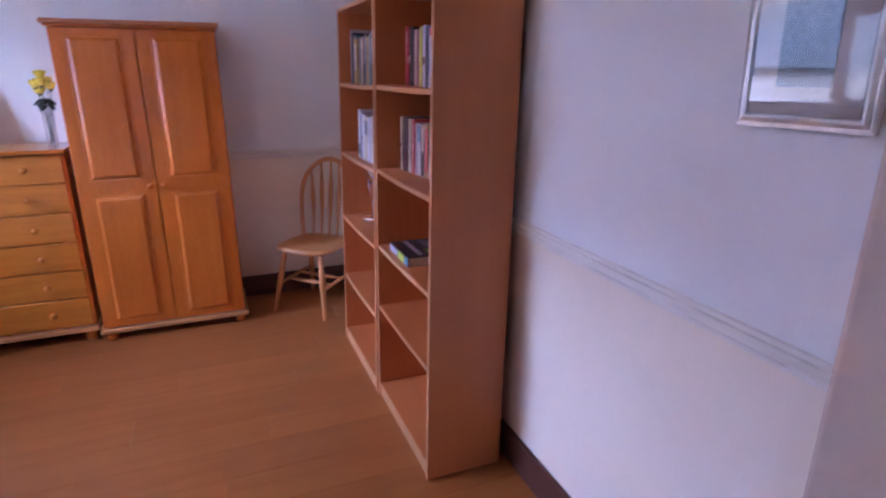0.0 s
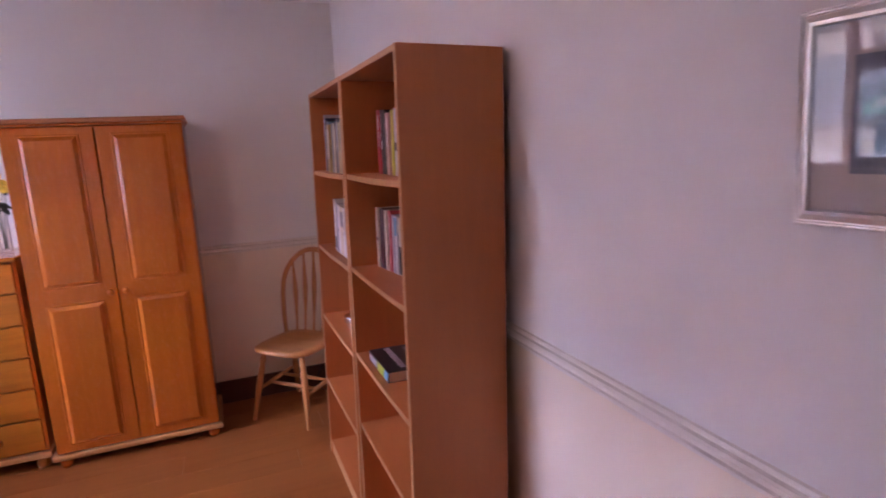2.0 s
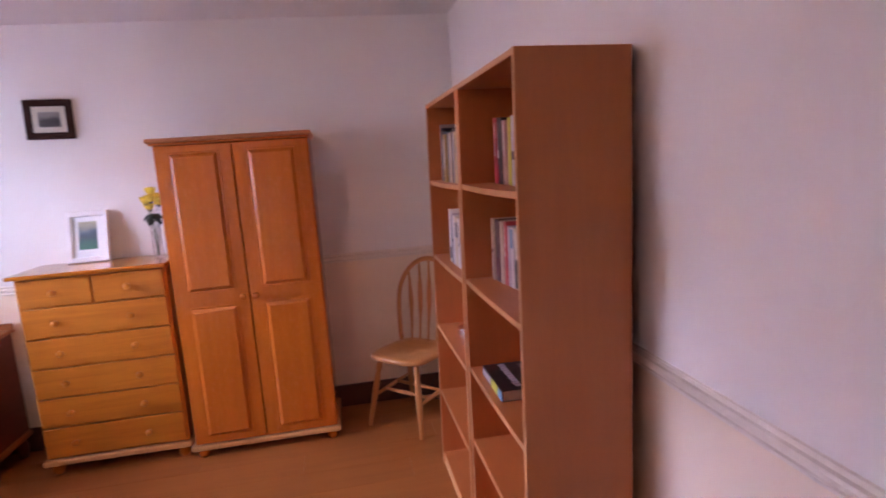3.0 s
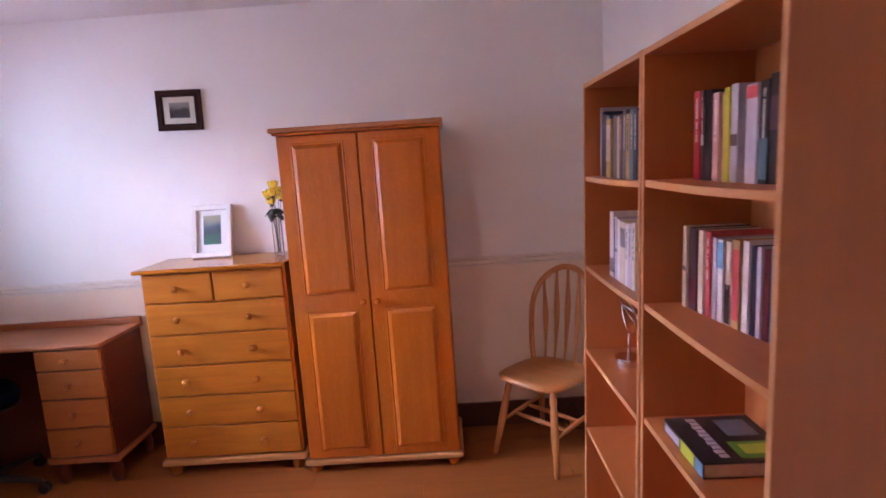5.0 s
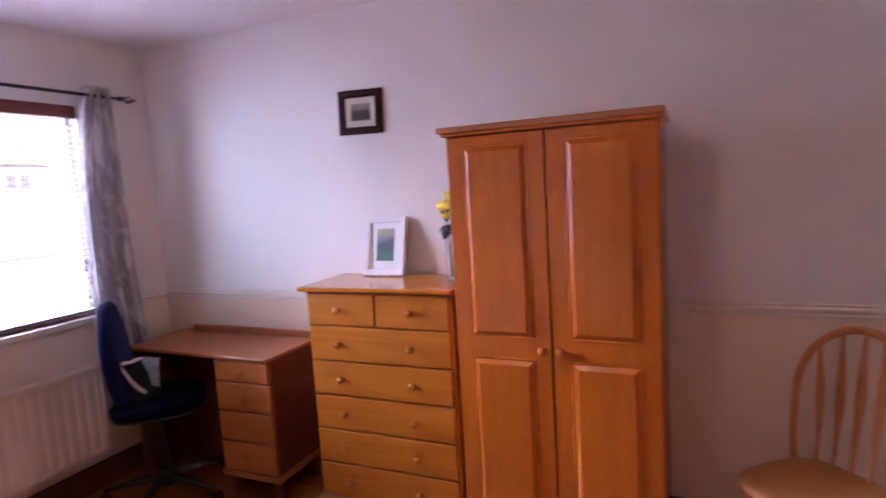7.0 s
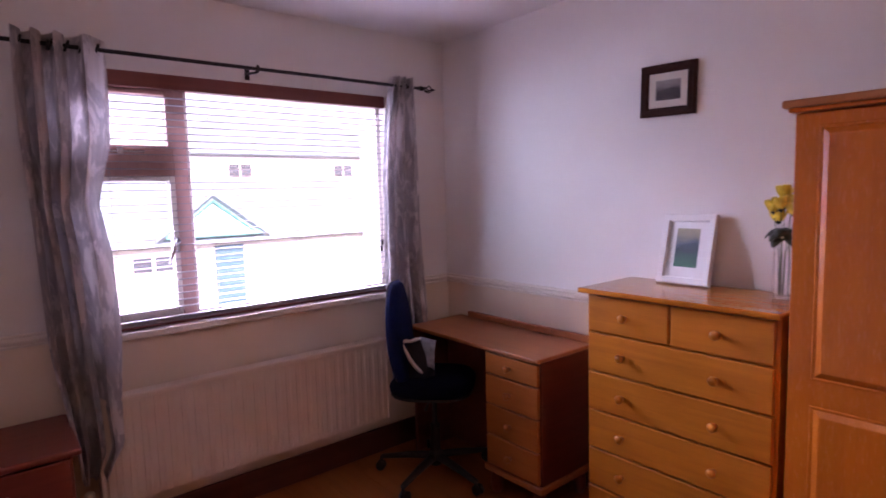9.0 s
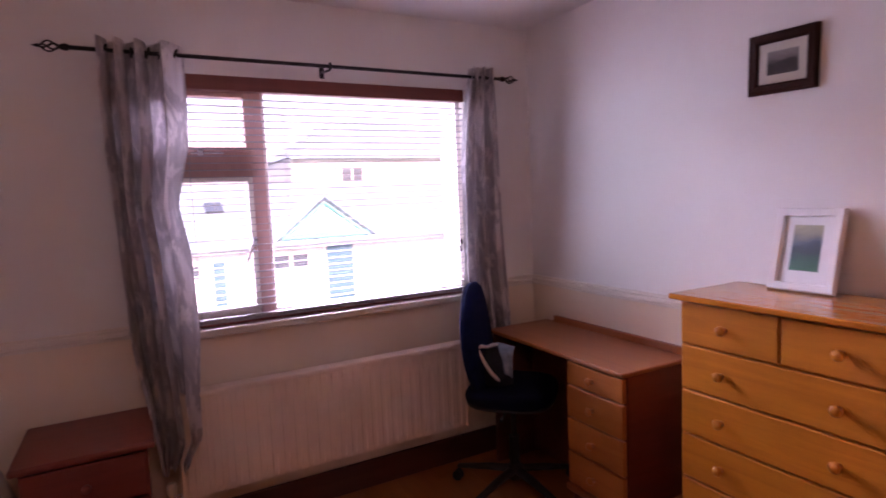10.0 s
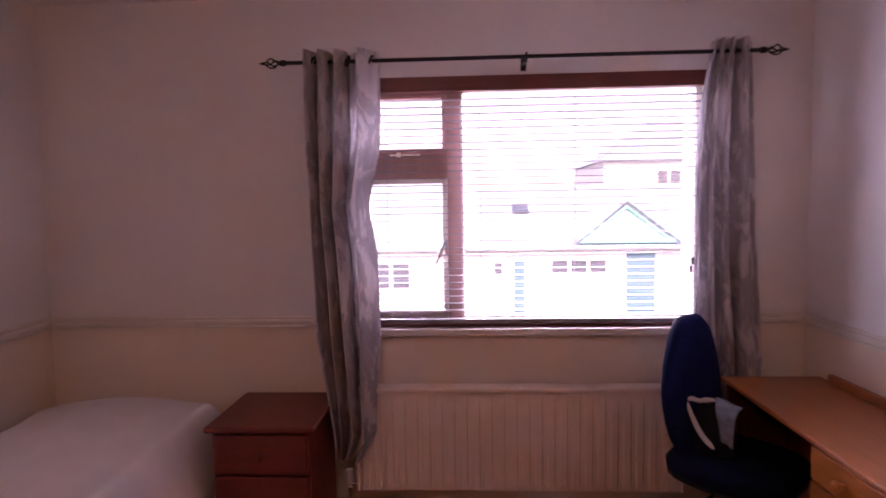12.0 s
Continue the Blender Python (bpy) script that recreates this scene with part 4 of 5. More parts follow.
def desk():
    x0, x1, y0, y1, h = -2.465, -1.478, 3.585, 3.975, 0.755
    ob = thing("desk", (x0, y0, 0), label="pine pedestal desk with four drawers and a bare top", category="desk")
    w, d = x1 - x0, y1 - y0
    outline = [(-0.0, 0), (w - 0.03, -0.012), (w - 0.008, -0.006), (w, 0.014), (w, d + 0.02), (0, d + 0.02)]
    part("top", rounded_plate(outline, h - 0.02, h, 0.006), desk_x, ob)
    part("back_lip", box(0.09, w, d - 0.008, d + 0.016, h - 0.001, h + 0.036, 0.006, 3), desk_x, ob)
    pw = 0.355
    # The pedestal's shaded sides are darkened in the wood colour itself.
    part("pedestal", box(w - pw, w - 0.006, 0.02, d - 0.01, 0.15, h - 0.021, 0.003), desk_shaded_y, ob, "reddish wooden pedestal, coloured darker for its shaded sides")
    part("plinth", box(w - pw - 0.012, w + 0.008, -0.004, d - 0.005, 0.118, 0.15, 0.009, 3), desk_x, ob)
    for fx, fy in ((w - pw + 0.035, 0.04), (w - 0.04, 0.04), (w - pw + 0.035, d - 0.05), (w - 0.04, d - 0.05)):
        part("foot", lathe([(0.022, 0), (0.03, 0.03), (0.033, 0.065), (0.028, 0.1), (0.026, 0.119)], 16, pose(fx, fy, 0)), desk_shaded_y, ob, smooth=True)
    edges = [0.73, 0.62, 0.468, 0.312, 0.155]
    for zt, zb in zip(edges, edges[1:]):
        dr = part("drawer", box(w - pw + 0.006, w - 0.014, 0.0, 0.021, zb + 0.004, zt - 0.004, 0.005, 3), desk_front, ob)
        knob(dr, w - pw / 2 - 0.01, 0.0, (zt + zb) / 2, desk_front, 0.017)
    # Kneehole panels: the shadow under the top is put into their dark colour.
    part("end_panel", box(0.01, 0.03, 0.02, d - 0.01, 0.0, h - 0.021, 0.003), desk_shaded_y, ob)
    part("modesty_panel", box(0.031, w - pw - 0.001, d - 0.12, d - 0.104, 0.02, h - 0.021, 0.003), desk_shaded_y, ob)


desk()


def picture(name, loc, w, h, profile, frame_mat, mount, mount_mat, art_box, art_mat, label, rot=(0, 0, 0), glazed=True):
    """A framed picture whose face looks along local -y; the back stands at y = 0."""
    ob = thing(name, loc, label=label, category="picture")
    ob.matrix_world = pose(*loc, *rot)
    part("frame", frame_ring(-w / 2, w / 2, 0, h, profile), frame_mat, ob)
    part("backing", box(-w / 2 + 0.004, w / 2 - 0.004, -0.006, -0.001, 0.004, h - 0.004, 0), mat_cream, ob)
    part("mount", box(-w / 2 + mount, w / 2 - mount, -0.0095, -0.006, mount, h - mount, 0), mount_mat, ob)
    a = art_box
    part("print", box(a[0], a[1], -0.0108, -0.0096, a[2], a[3], 0), art_mat, ob)
    if glazed:
        g = part("glass", box(-w / 2 + mount, w / 2 - mount, -0.0145, -0.0125, mount, h - mount, 0), glass, ob)
        g.visible_shadow = False
    return ob


picture("picture", (-1.108, 3.997, 1.806), 0.243, 0.214, [(0, 0), (0, -0.018), (0.006, -0.024), (0.014, -0.02), (0.026, -0.022), (0.036, -0.013), (0.036, -0.006)], dark_frame, 0.034, mat_cream,
        (-0.054, 0.056, 0.066, 0.148), art_grey, "small dark-framed picture with a cream mount on the wall", (0, 1.5, 0))
picture("framed_print", (-0.99, 3.915, 1.1075), 0.222, 0.29, [(0, 0), (0, -0.02), (0.004, -0.024), (0.026, -0.022), (0.03, -0.012), (0.03, -0.006)], frame_white, 0.028, frame_white,
        (-0.048, 0.048, 0.072, 0.232), art_green, "white-framed landscape print leaning on the chest of drawers", (-14, 0, 0))
picture("wall_picture", (EAST - 0.0122, 0.780, 1.404), 0.248, 0.282, [(0, 0), (0, -0.008), (0.002, -0.010), (0.004, -0.009), (0.006, -0.0115), (0.008, -0.0105), (0.016, -0.016), (0.021, -0.0165), (0.0235, -0.006)], silver, 0.0235, mat_beige,
        (-0.052, 0.046, 0.072, 0.218), art_street, "silver-framed print with a beige mount behind glass", (2.3, 0, -85.2))


def vase(loc):
    ob = thing("flower_vase", loc, 12, "slim clear glass vase holding yellow artificial roses", "vase")
    bm = box(-0.025, 0.025, -0.025, 0.025, 0, 0.21, 0.003)
    bm.verts.ensure_lookup_table()
    for f in [f for f in bm.faces if f.normal.z > 0.9 and f.calc_area() > 0.001]:
        bm.faces.remove(f)
    box(-0.0218, 0.0218, -0.0218, 0.0218, 0.014, 0.209, 0.002, 2, bm)
    g = part("glass", bm, glass, ob)
    heads = [(x * 0.8, y * 0.8, z * 0.97) for x, y, z in [(-0.035, -0.01, 0.335), (-0.005, -0.035, 0.345), (0.03, 0.0, 0.35), (0.0, 0.03, 0.385), (0.045, -0.03, 0.325), (-0.02, 0.01, 0.3)]]
    for x, y, z in heads:
        st = part("stem", tube([(x * 0.2, y * 0.2, 0.016), (x * 0.35, y * 0.35, 0.15), (x, y, z - 0.02)], 0.0014, 6), stem_green, ob, smooth=True)
        bm = bmesh.new()
        for k in range(9):
            a = k * 2.4
            rr = 0.007 + 0.0016 * k
            tilt = 4 + 3.0 * k
            tmp = lathe([(0.002, 0), (0.009, 0.008), (0.0125, 0.022), (0.011, 0.036), (0.004, 0.045)], 8, Matrix.Diagonal((1, 0.32, 1, 1)))
            tmp.transform(pose(x, y, z - 0.02) @ pose(0, 0, 0, 0, 0, math.degrees(a)) @ pose(0, -rr * 0.75, 0, tilt, 0, 0))
            joined(bm, tmp)
        part("rose_head", bm, yellow_petal, st, smooth=True)
        part("calyx", lathe([(0.003, -0.012), (0.009, -0.004), (0.013, 0.004), (0.006, 0.006)], 10, pose(x, y, z - 0.02)), dark_leaf, st, smooth=True)
    for k, (a, z, s) in enumerate(((190, 0.238, 1.0), (225, 0.228, 0.9), (262, 0.242, 1.0), (300, 0.236, 1.0), (345, 0.24, 0.9), (30, 0.235, 1.0), (75, 0.242, 0.9), (120, 0.23, 1.0), (155, 0.24, 0.9), (240, 0.208, 0.9), (320, 0.212, 0.9))):
        bm = bmesh.new()
        rows = []
        for i in range(7):
            u = i / 6
            wd = 0.024 * s * math.sin(math.pi * min(1, u * 0.96 + 0.02)) ** 0.7
            rows.append([bm.verts.new((0.004 + 0.05 * s * u, q * wd, z + 0.012 * math.sin(3 * u) - 0.022 * u * u - 0.008 * abs(q))) for q in (-1, 0, 1)])
        for p, q in zip(rows, rows[1:]):
            for i in range(2):
                bm.faces.new((p[i], p[i + 1], q[i + 1], q[i]))
        bm.transform(pose(0, 0, 0, 0, 0, a))
        lf = part("leaf", bm, dark_leaf, ob, smooth=True)
        lf.modifiers.new("thickness", "SOLIDIFY").thickness = 0.001


vase((-0.607, 3.865, 1.1075))


def windsor_chair(loc, rz):
    """A hoop-back chair; its front looks along local -y."""
    ob = thing("wooden_chair", loc, rz, "pale beech hoop-back wooden chair with a saddle seat", "chair")
    bm = bmesh.new()
    n = 28
    sz = 0.44

    def rim(a):
        c, s = math.cos(a), math.sin(a)
        k = 4.2
        r = 1 / (abs(c) ** k + abs(s) ** k) ** (1 / k)
        wide = 0.205 - 0.02 * max(0, s)
        return wide * r * c, 0.205 * r * s
    loops = []
    for t, z in ((0.0, sz - 0.012), (0.35, sz - 0.011), (0.7, sz - 0.004), (0.92, sz + 0.001), (1.0, sz - 0.008), (0.985, sz - 0.024), (0.9, sz - 0.034), (0.5, sz - 0.036)):
        loops.append([bm.verts.new((rim(2 * math.pi * k / n)[0] * max(t, 0.01), rim(2 * math.pi * k / n)[1] * max(t, 0.01), z)) for k in range(n)])
    for a, b in zip(loops, loops[1:]):
        for k in range(n):
            bm.faces.new((a[k], a[(k + 1) % n], b[(k + 1) % n], b[k]))
    bm.faces.new(loops[0]), bm.faces.new(loops[-1][::-1])
    part("seat", bm, seat_wood, ob, smooth=True)

    half, straight, arch = 0.198, 0.255, 0.252

    def hoop(u):
        """From one end of the bow, up its side, over the arch and down: u from 0 to 1."""
        if u < 0.25 or u > 0.75:
            v = (u if u < 0.25 else 1 - u) / 0.25
            x, z = half * (0.93 + 0.07 * math.sin(math.pi / 2 * v)), sz - 0.01 + (straight + 0.01) * v
            x = x if u < 0.25 else -x
        else:
            a = math.pi * (u - 0.25) / 0.5
            x, z = half * math.cos(a), sz + straight + arch * math.sin(a) ** 0.92
        return x, 0.13 + 0.16 * max(0.0, z - sz) ** 1.3 + 0.035 * (1 - (x / half) ** 2), z

    part("hoop", tube([hoop(k / 60) for k in range(61)], 0.0155, 12, flat=0.8), chair_wood, ob, smooth=True)
    for i in range(5):
        x = -0.125 + 0.0625 * i
        tx = x * 1.12
        u = 0.25 + 0.5 * math.acos(tx / half) / math.pi
        tx, ty, tz = hoop(u)
        pts, rs = [], []
        for k in range(13):
            v = k / 12
            pts.append((x + (tx - x) * v, 0.165 + (ty - 0.165) * v + 0.010 * math.sin(math.pi * v), sz - 0.01 + (tz - sz + 0.01) * v))
            rs.append(0.008 + 0.0115 * math.exp(-((v - 0.55) / 0.24) ** 2))
        part("spindle", tube(pts, rs, 10, flat=0.36), chair_wood, ob, smooth=True)
    feet = {}
    for sx in (-1, 1):
        for sy in (-1, 1):
            top, low = Vector((sx * 0.135, sy * 0.13, sz - 0.03)), Vector((sx * 0.195, sy * 0.205, 0.0))
            feet[sx, sy] = (top, low)
            vs = [0, 0.06, 0.1, 0.16, 0.2, 0.24, 0.3, 0.55, 0.62, 0.8, 1.0]
            rs = [0.012, 0.015, 0.018, 0.019, 0.014, 0.018, 0.0185, 0.0195, 0.017, 0.014, 0.011]
            part("leg", tube([top.lerp(low, v) for v in vs], rs, 12), chair_wood, ob, smooth=True)
    mids = []
    for sx in (-1, 1):
        a, b = feet[sx, -1][0].lerp(feet[sx, -1][1], 0.56), feet[sx, 1][0].lerp(feet[sx, 1][1], 0.5)
        part("stretcher", tube([a, a.lerp(b, 0.3), a.lerp(b, 0.5), a.lerp(b, 0.7), b], [0.008, 0.011, 0.013, 0.011, 0.008], 10), chair_wood, ob, smooth=True)
        mids.append((a, b))
    for v in (0.3, 0.62):
        a, b = mids[0][0].lerp(mids[0][1], v), mids[1][0].lerp(mids[1][1], v)
        part("stretcher", tube([a, a.lerp(b, 0.5), b], [0.008, 0.0125, 0.008], 10), chair_wood, ob, smooth=True)


windsor_chair((0.765, 3.668, 0), -46)


def cable(points, label):
    ob = thing("power_cable", points[0], label=label, category="cable")
    part("sheath", tube([Vector(p) - Vector(points[0]) for p in points], 0.004, 8), cable_black, ob, smooth=True)


cable([(1.02, 3.94, 0.0045), (1.0, 3.9, 0.05), (0.97, 3.88, 0.12), (0.93, 3.87, 0.17), (0.9, 3.88, 0.12), (0.92, 3.9, 0.0045), (1.05, 3.85, 0.0045), (1.1, 3.7, 0.0045)], "dark looped power cable on the floor behind the chair")


# ---- desk chair and what lies on it ----
def office_chair(loc, rz):
    """A swivel chair; its front looks along local -y."""
    ob = thing("office_chair", loc, rz, "blue fabric swivel office chair with a black five-star base", "office chair")
    hub = part("base_hub", lathe([(0.035, 0.06), (0.042, 0.07), (0.042, 0.12), (0.03, 0.135)], 20), black_plastic, ob)
    for k in range(5):
        a = math.radians(72 * k + 13)
        c, s = math.cos(a), math.sin(a)
        part("spoke", tube([(0.03 * c, 0.03 * s, 0.105), (0.15 * c, 0.15 * s, 0.095), (0.31 * c, 0.31 * s, 0.072)], [0.026, 0.023, 0.016], 10, flat=0.75), black_plastic, ob, smooth=True)
        cast = part("castor", tube([(0.31 * c, 0.31 * s, 0.075), (0.31 * c, 0.31 * s, 0.045)], 0.009), black_plastic, ob)
        for q in (-0.013, 0.013):
            wheel = lathe([(0.012, -0.009), (0.025, -0.007), (0.027, 0.0), (0.025, 0.007), (0.012, 0.009)], 18, pose(0.31 * c - 0.012 * s, 0.31 * s + 0.012 * c, 0.0275, 0, 0, math.degrees(a)) @ pose(0, q, 0, 90, 0, 0))
            part("wheel", wheel, black_plastic, cast, smooth=True)
    part("gas_lift", tube([(0, 0, 0.12), (0, 0, 0.28), (0, 0, 0.281), (0, 0, 0.455)], [0.026, 0.026, 0.014, 0.014], 16), black_plastic, ob)
    part("mechanism", box(-0.09, 0.09, -0.1, 0.13, 0.450, 0.485, 0.008), black_plastic, ob)
    part("lever", tube([(-0.08, 0, 0.465), (-0.2, 0.0, 0.460), (-0.25, 0, 0.455)], [0.005, 0.005, 0.01]), black_plastic, ob, smooth=True)

    def cushion(w, d, h, z, kx=3.2):
        bm = bmesh.new()
        n, loops = 32, []
        for t, zz in ((0.02, h), (0.5, h), (0.8, h * 0.97), (0.93, h * 0.86), (1.0, h * 0.55), (0.99, h * 0.2), (0.93, 0.0), (0.4, 0.0)):
            ring = []
            for k in range(n):
                a = 2 * math.pi * k / n
                c, s = math.cos(a), math.sin(a)
                r = 1 / (abs(c) ** kx + abs(s) ** kx) ** (1 / kx)
                ring.append(bm.verts.new((w / 2 * r * c * t, d / 2 * r * s * t, z + zz)))
            loops.append(ring)
        for a, b in zip(loops, loops[1:]):
            for k in range(n):
                bm.faces.new((a[k], a[(k + 1) % n], b[(k + 1) % n], b[k]))
        bm.faces.new(loops[0]), bm.faces.new(loops[-1][::-1])
        return bm
    part("seat", cushion(0.47, 0.44, 0.065, 0.490), seat_fabric, ob, smooth=True)
    part("seat_shell", cushion(0.46, 0.43, 0.02, 0.477), black_plastic, ob, smooth=True)
    bar = [(0, 0.1, 0.475), (0, 0.18, 0.478), (0, 0.205, 0.52), (0, 0.205, 0.70)]
    part("back_bar", tube(bar, 0.02, 10, flat=0.5), black_plastic, ob, smooth=True)
    back = cushion(0.40, 0.56, 0.06, 0, 2.6)
    for v in back.verts:
        v.co.x *= 1.0 - 0.22 * max(0, v.co.y / 0.28)
        v.co.z += -0.25 * v.co.x ** 2 * 2
    back.transform(pose(0, 0.185, 0.775, 0, 0, 0) @ pose(0, 0, 0, 84, 0, 0))
    part("backrest", back, blue_fabric, ob, smooth=True)
    shell = cushion(0.39, 0.55, 0.02, 0, 2.6)
    for v in shell.verts:
        v.co.x *= 1.0 - 0.22 * max(0, v.co.y / 0.28)
    shell.transform(pose(0, 0.195, 0.775, 0, 0, 0) @ pose(0, 0, 0, 84, 0, 0))
    part("back_shell", shell, black_plastic, ob, smooth=True)


CHAIR, CHAIR_TURN = (-2.15, 3.513, 0.0), 132
office_chair(CHAIR, CHAIR_TURN)


def folded_bag(loc, rz):
    """A soft bag slumped on a seat: bulging sides, pale piped edge, grey-blue flap."""
    ob = thing("folded_bag", loc, rz, "small navy cloth bag with white piping and a grey flap", "bag")
    bm = bmesh.new()
    n, loops = 24, []
    for t, z in ((0.5, 0.0), (0.95, 0.01), (1.0, 0.06), (0.9, 0.12), (0.72, 0.17), (0.5, 0.195), (0.1, 0.2)):
        loops.append([bm.verts.new((0.11 * t * math.cos(2 * math.pi * k / n), 0.065 * t * math.sin(2 * math.pi * k / n) + 0.03 * (z / 0.2) ** 2, z + 0.006 * math.sin(3 * k))) for k in range(n)])
    for a, b in zip(loops, loops[1:]):
        for k in range(n):
            bm.faces.new((a[k], a[(k + 1) % n], b[(k + 1) % n], b[k]))
    bm.faces.new(loops[0][::-1]), bm.faces.new(loops[-1])
    bm.transform(Matrix.Diagonal((0.75, 0.8, 1.0, 1)))
    part("body", bm, navy_cloth, ob, smooth=True)
    pts = [(-0.08 + 0.13 * u, -0.06 + 0.05 * u * u - 0.012 * math.sin(math.pi * u), 0.20 - 0.19 * u - 0.03 * math.sin(math.pi * u)) for u in [k / 12 for k in range(13)]]
    part("piping", tube(pts, [0.005 + 0.0055 * math.sin(math.pi * k / 12) for k in range(13)], 8), white_cloth, ob, "white piping", smooth=True)
    part("top_edge", tube([(-0.082, -0.058, 0.198), (-0.06, -0.05, 0.206), (-0.035, -0.048, 0.202), (-0.01, -0.04, 0.21), (0.015, -0.03, 0.212)], [0.006, 0.010, 0.008, 0.010, 0.005], 8), white_cloth, ob, "crumpled white edge", smooth=True)
    bm = bmesh.new()
    grid = []
    for i in range(9):
        row = []
        for j in range(9):
            u, v = i / 8, j / 8
            row.append(bm.verts.new((0.004 + 0.085 * u * (1 - 0.65 * v) + 0.05 * v, 0.012 - 0.078 * math.sin(math.pi / 2 * min(1, 1.6 * v)) + 0.02 * u + 0.004 * math.sin(6 * u + 5 * v), 0.212 - 0.025 * u - 0.125 * v * v - 0.01 * v)))
        grid.append(row)
    for a, b in zip(grid, grid[1:]):
        for j in range(8):
            bm.faces.new((a[j], a[j + 1], b[j + 1], b[j]))
    fl = part("flap", bm, grey_blue_cloth, ob, "grey-blue flap", smooth=True)
    fl.modifiers.new("thickness", "SOLIDIFY").thickness = 0.008


folded_bag((-2.16, 3.43, 0.5545), 46)


# ---- bedside and bed ----
def nightstand():
    x0, x1, y0, y1, h = -2.565, -2.15, 1.50, 1.915, 0.655
    ob = thing("nightstand", (x0, y0, 0), label="dark reddish wooden three-drawer nightstand with a moulded top", category="nightstand")
    d, w = x1 - x0, y1 - y0
    part("body", box(0, d - 0.02, 0.015, w - 0.015, 0.06, h - 0.025, 0.003), night_y, ob)
    part("top", box(-0.005, d + 0.015, -0.008, w + 0.012, h - 0.025, h, 0.01, 4), night_y, ob)
    part("plinth", box(0, d - 0.006, 0.008, w - 0.008, 0.0, 0.06, 0.006), night_y, ob)
    for z0, z1 in ((0.462, 0.62), (0.268, 0.452), (0.07, 0.258)):
        dr = part("drawer", box(d - 0.021, d, 0.022, w - 0.022, z0, z1, 0.005, 3), night_y, ob)
        bm = knob_mesh(0.015)
        bm.transform(pose(d, w / 2, (z0 + z1) / 2, 0, 0, 90))
        part("knob", bm, night_y, dr, smooth=True)


nightstand()


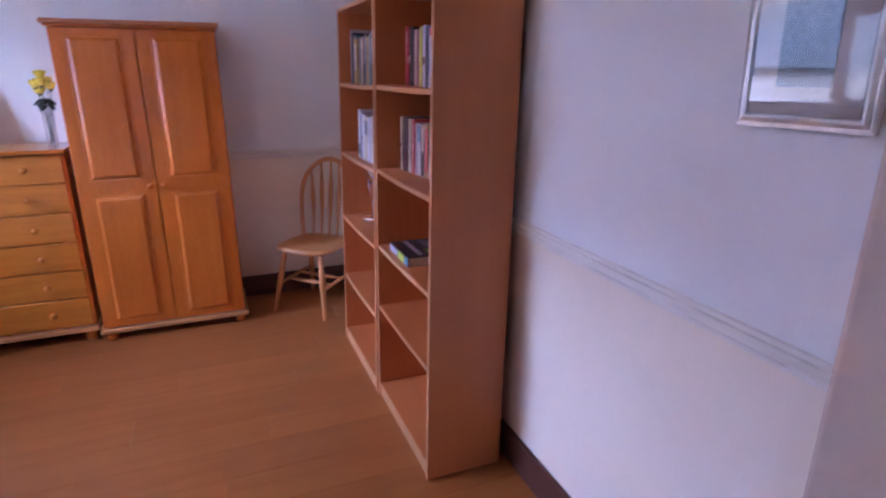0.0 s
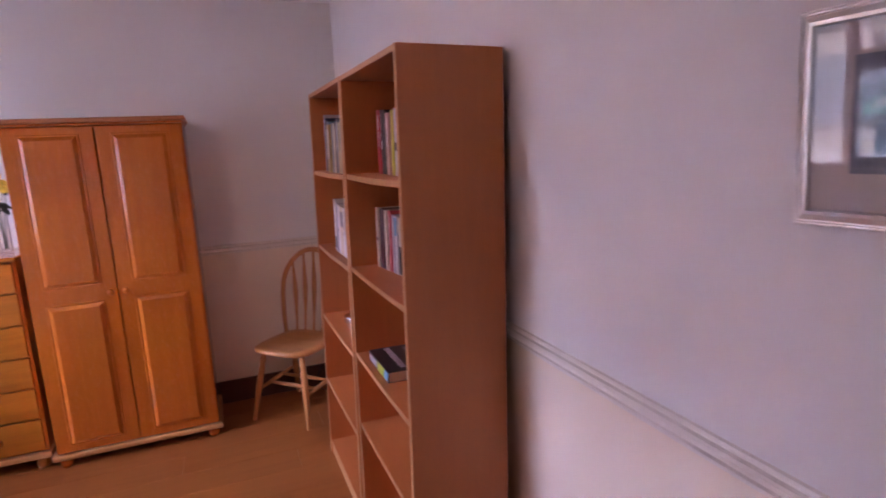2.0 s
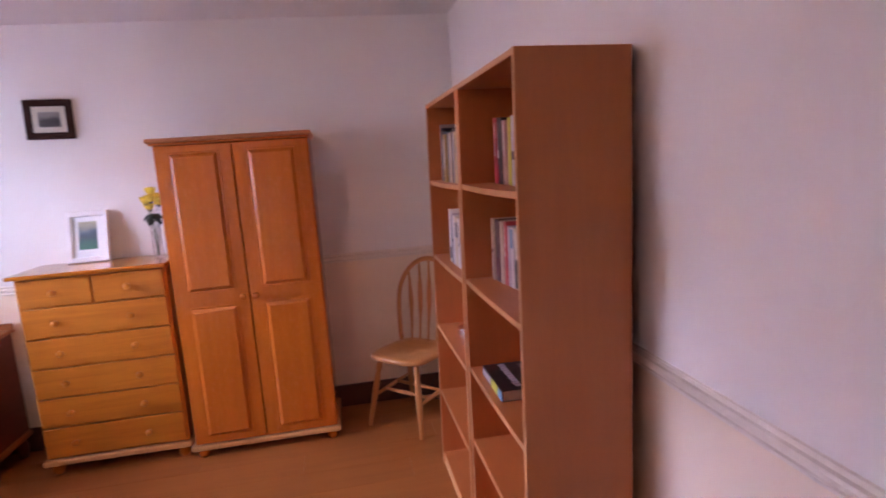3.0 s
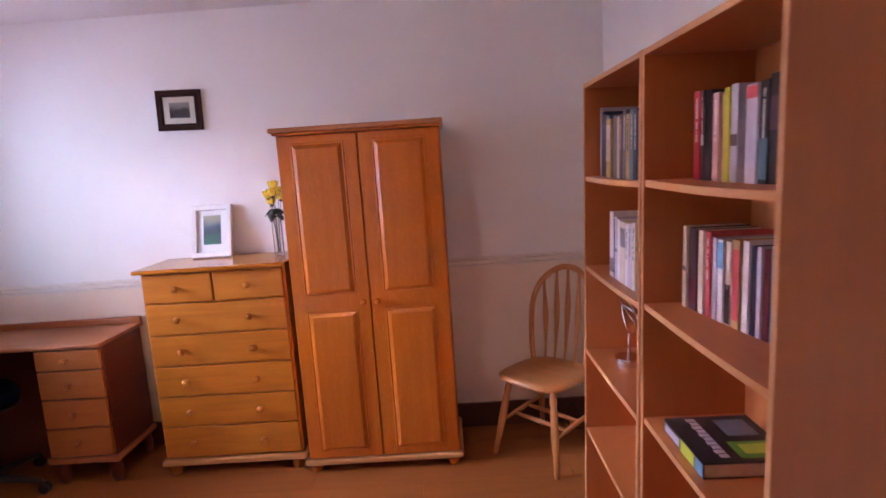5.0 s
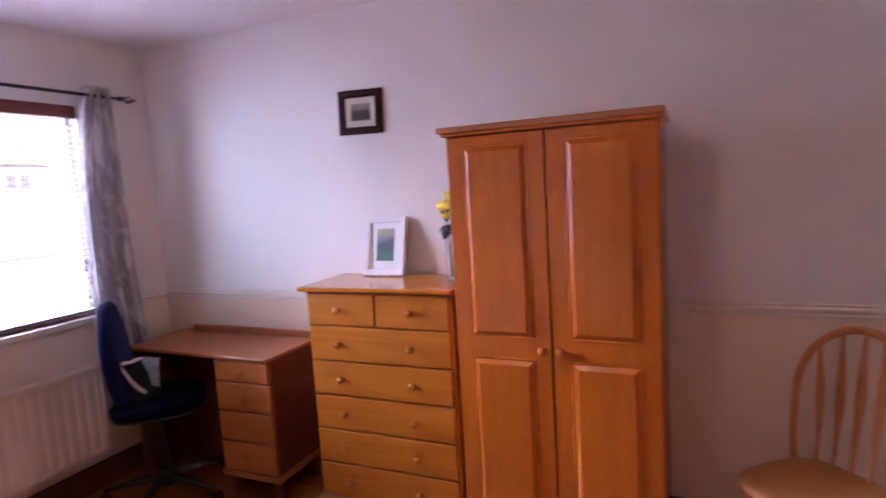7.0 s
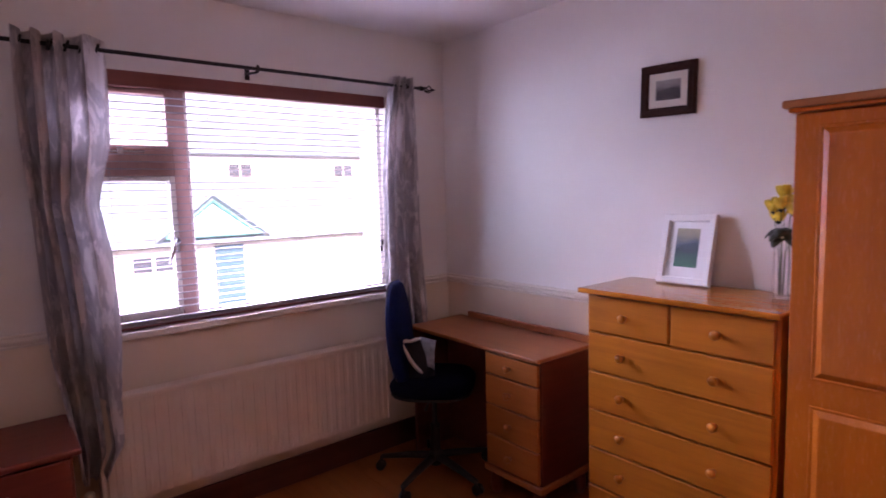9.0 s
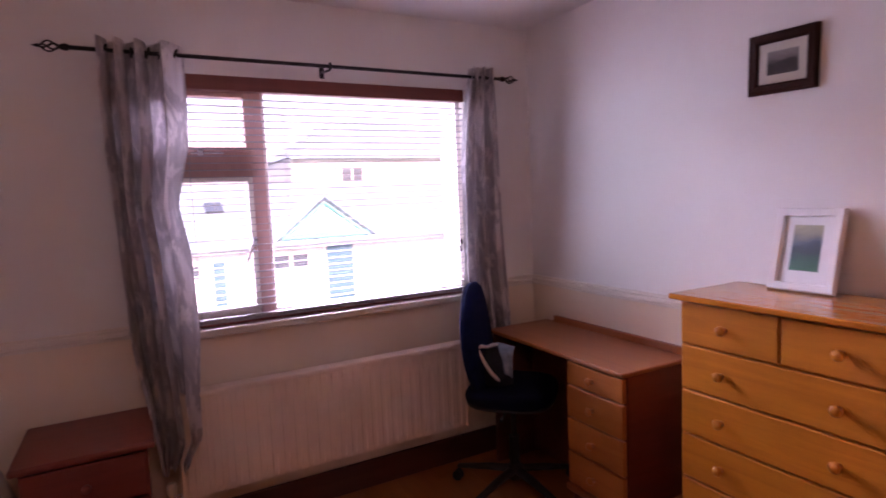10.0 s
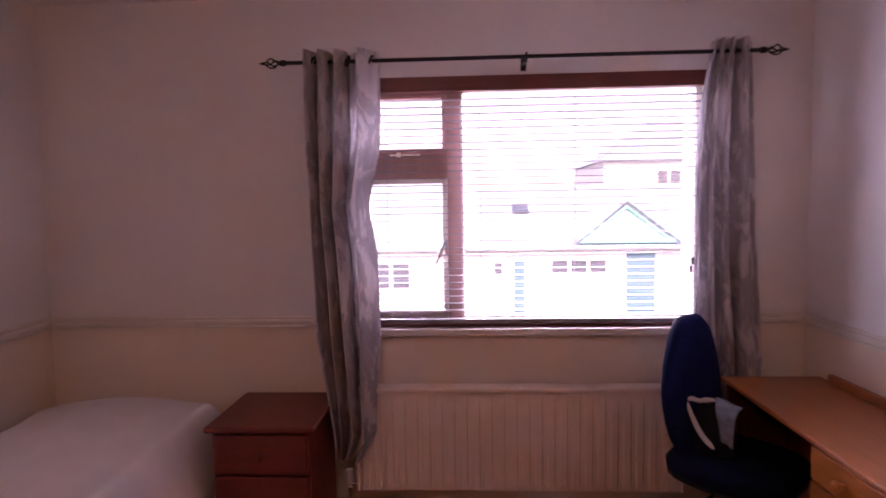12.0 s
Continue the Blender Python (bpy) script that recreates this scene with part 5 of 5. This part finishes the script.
def bed():
    x0, x1, y0, y1 = -2.555, -0.66, 0.63, 1.42
    ob = thing("bed", (x0, y0, 0), label="divan bed with a dark base against the window wall", category="bed")
    part("base", box(0, x1 - x0, 0, y1 - y0, 0.04, 0.30, 0.015), bed_base_fabric, ob)
    part("mattress", box(0.005, x1 - x0 - 0.01, 0.005, y1 - y0 - 0.005, 0.302, 0.48, 0.03, 3), duvet_white, ob)
    for fx in (0.08, x1 - x0 - 0.08):
        for fy in (0.08, y1 - y0 - 0.08):
            part("castor", lathe([(0.02, 0), (0.025, 0.01), (0.025, 0.03), (0.015, 0.041)], 12, pose(fx, fy, 0)), black_plastic, ob)
    dv = thing("duvet", (x0, y0, 0.48), label="plump rumpled white duvet spread over the bed", category="duvet")
    bm = bmesh.new()
    nx, ny, rows = 90, 70, []
    L, W = x1 - x0 + 0.04, y1 - y0 + 0.10
    for i in range(nx + 1):
        row = []
        for j in range(ny + 1):
            u, v = i / nx, j / ny
            x, y = u * L + 0.002, v * W - 0.05
            edge = min(v, 1 - v) * W
            end = (1 - u) * L
            head = u * L
            drop = 0.30 * (1 - min(1, edge / 0.12)) ** 2 + 0.26 * (1 - min(1, end / 0.12)) ** 2 + 0.05 * (1 - min(1, head / 0.1)) ** 2
            z = 0.125 + 0.09 * math.sin(math.pi * v) * math.exp(-((u * L - 0.45) / 0.5) ** 2) - drop + 0.022 * noise.noise(Vector((x * 2.2, y * 2.2, 3))) + 0.010 * noise.noise(Vector((x * 7, y * 6, 9)))
            y += 0.03 * noise.noise(Vector((x * 3, 5 * v, 1))) * (1 - min(1, edge / 0.2))
            row.append(bm.verts.new((x, y, z)))
        rows.append(row)
    for a, b in zip(rows, rows[1:]):
        for j in range(ny):
            bm.faces.new((a[j], a[j + 1], b[j + 1], b[j]))
    edges = [[row[j].co.copy() for row in rows] for j in (0, ny)] + [[v.co.copy() for v in rows[nx]]]
    for edge in edges:
        part("seam", tube(edge[::3], 0.006, 8), duvet_white, dv, smooth=True)
    cl = part("cover", bm, duvet_white, dv, smooth=True)
    so = cl.modifiers.new("thickness", "SOLIDIFY")
    so.thickness, so.offset = 0.03, -1


bed()


def paper_lantern(loc, r):
    ob = thing("pendant_light", loc, label="lit round white paper globe pendant lamp", category="lamp")
    prof = []
    n = 18
    for k in range(n + 1):
        a = -math.pi / 2 + 0.12 + (math.pi - 0.24) * k / n
        prof.append((r * math.cos(a), r * math.sin(a)))
        if k < n:
            a2 = a + (math.pi - 0.24) / n / 2
            prof.append((r * 0.985 * math.cos(a2), r * 0.985 * math.sin(a2)))
    part("shade", lathe(prof, 40), opal, ob, smooth=True)
    part("cord", tube([(0, 0, r * 0.98), (0, 0, TOP - loc[2])], 0.003, 8), trim_white, ob)
    part("ceiling_rose", lathe([(0.04, 0), (0.045, 0.008), (0.045, 0.018)], 20, pose(0, 0, TOP - loc[2] - 0.018)), trim_white, ob)


paper_lantern((-0.45, 2.02, 2.2), 0.185)


# ---- floorboards ----
def floor_boards():
    fl = tagged(part("floor", box(-0.95, EAST, SOUTH - 1.6, SOUTH, -0.12, -0.006, 0, bm=box(WEST, EAST, SOUTH, NORTH, -0.12, -0.006, 0)), floor_gap), "warm brown laminate plank floor", "floor", kind="structure")
    meshes = {}
    pw, pl = 0.193, 1.28
    y, r = SOUTH - 1.6, 0
    while y < NORTH - 0.01:
        x = WEST - (r * 0.43 % 1.0) * pl
        y1 = min(y + pw, NORTH)
        while x < EAST - 0.01:
            a, b = max(x, WEST if y > SOUTH - 0.1 else -0.95), min(x + pl, EAST)
            if b - a > 0.02:
                key = (round(b - a, 3), round(y1 - y, 3))
                if key not in meshes:
                    p = part("plank", box(0.0006, b - a - 0.0006, 0.0006, y1 - y - 0.0006, -0.008, 0, 0.0006, 1), floor_wood, fl)
                    meshes[key] = p.data
                else:
                    p = new("plank", meshes[key])
                    p.parent = fl
                p.matrix_local = pose(a, y, 0)
            x += pl
        y += pw
        r += 1


floor_boards()
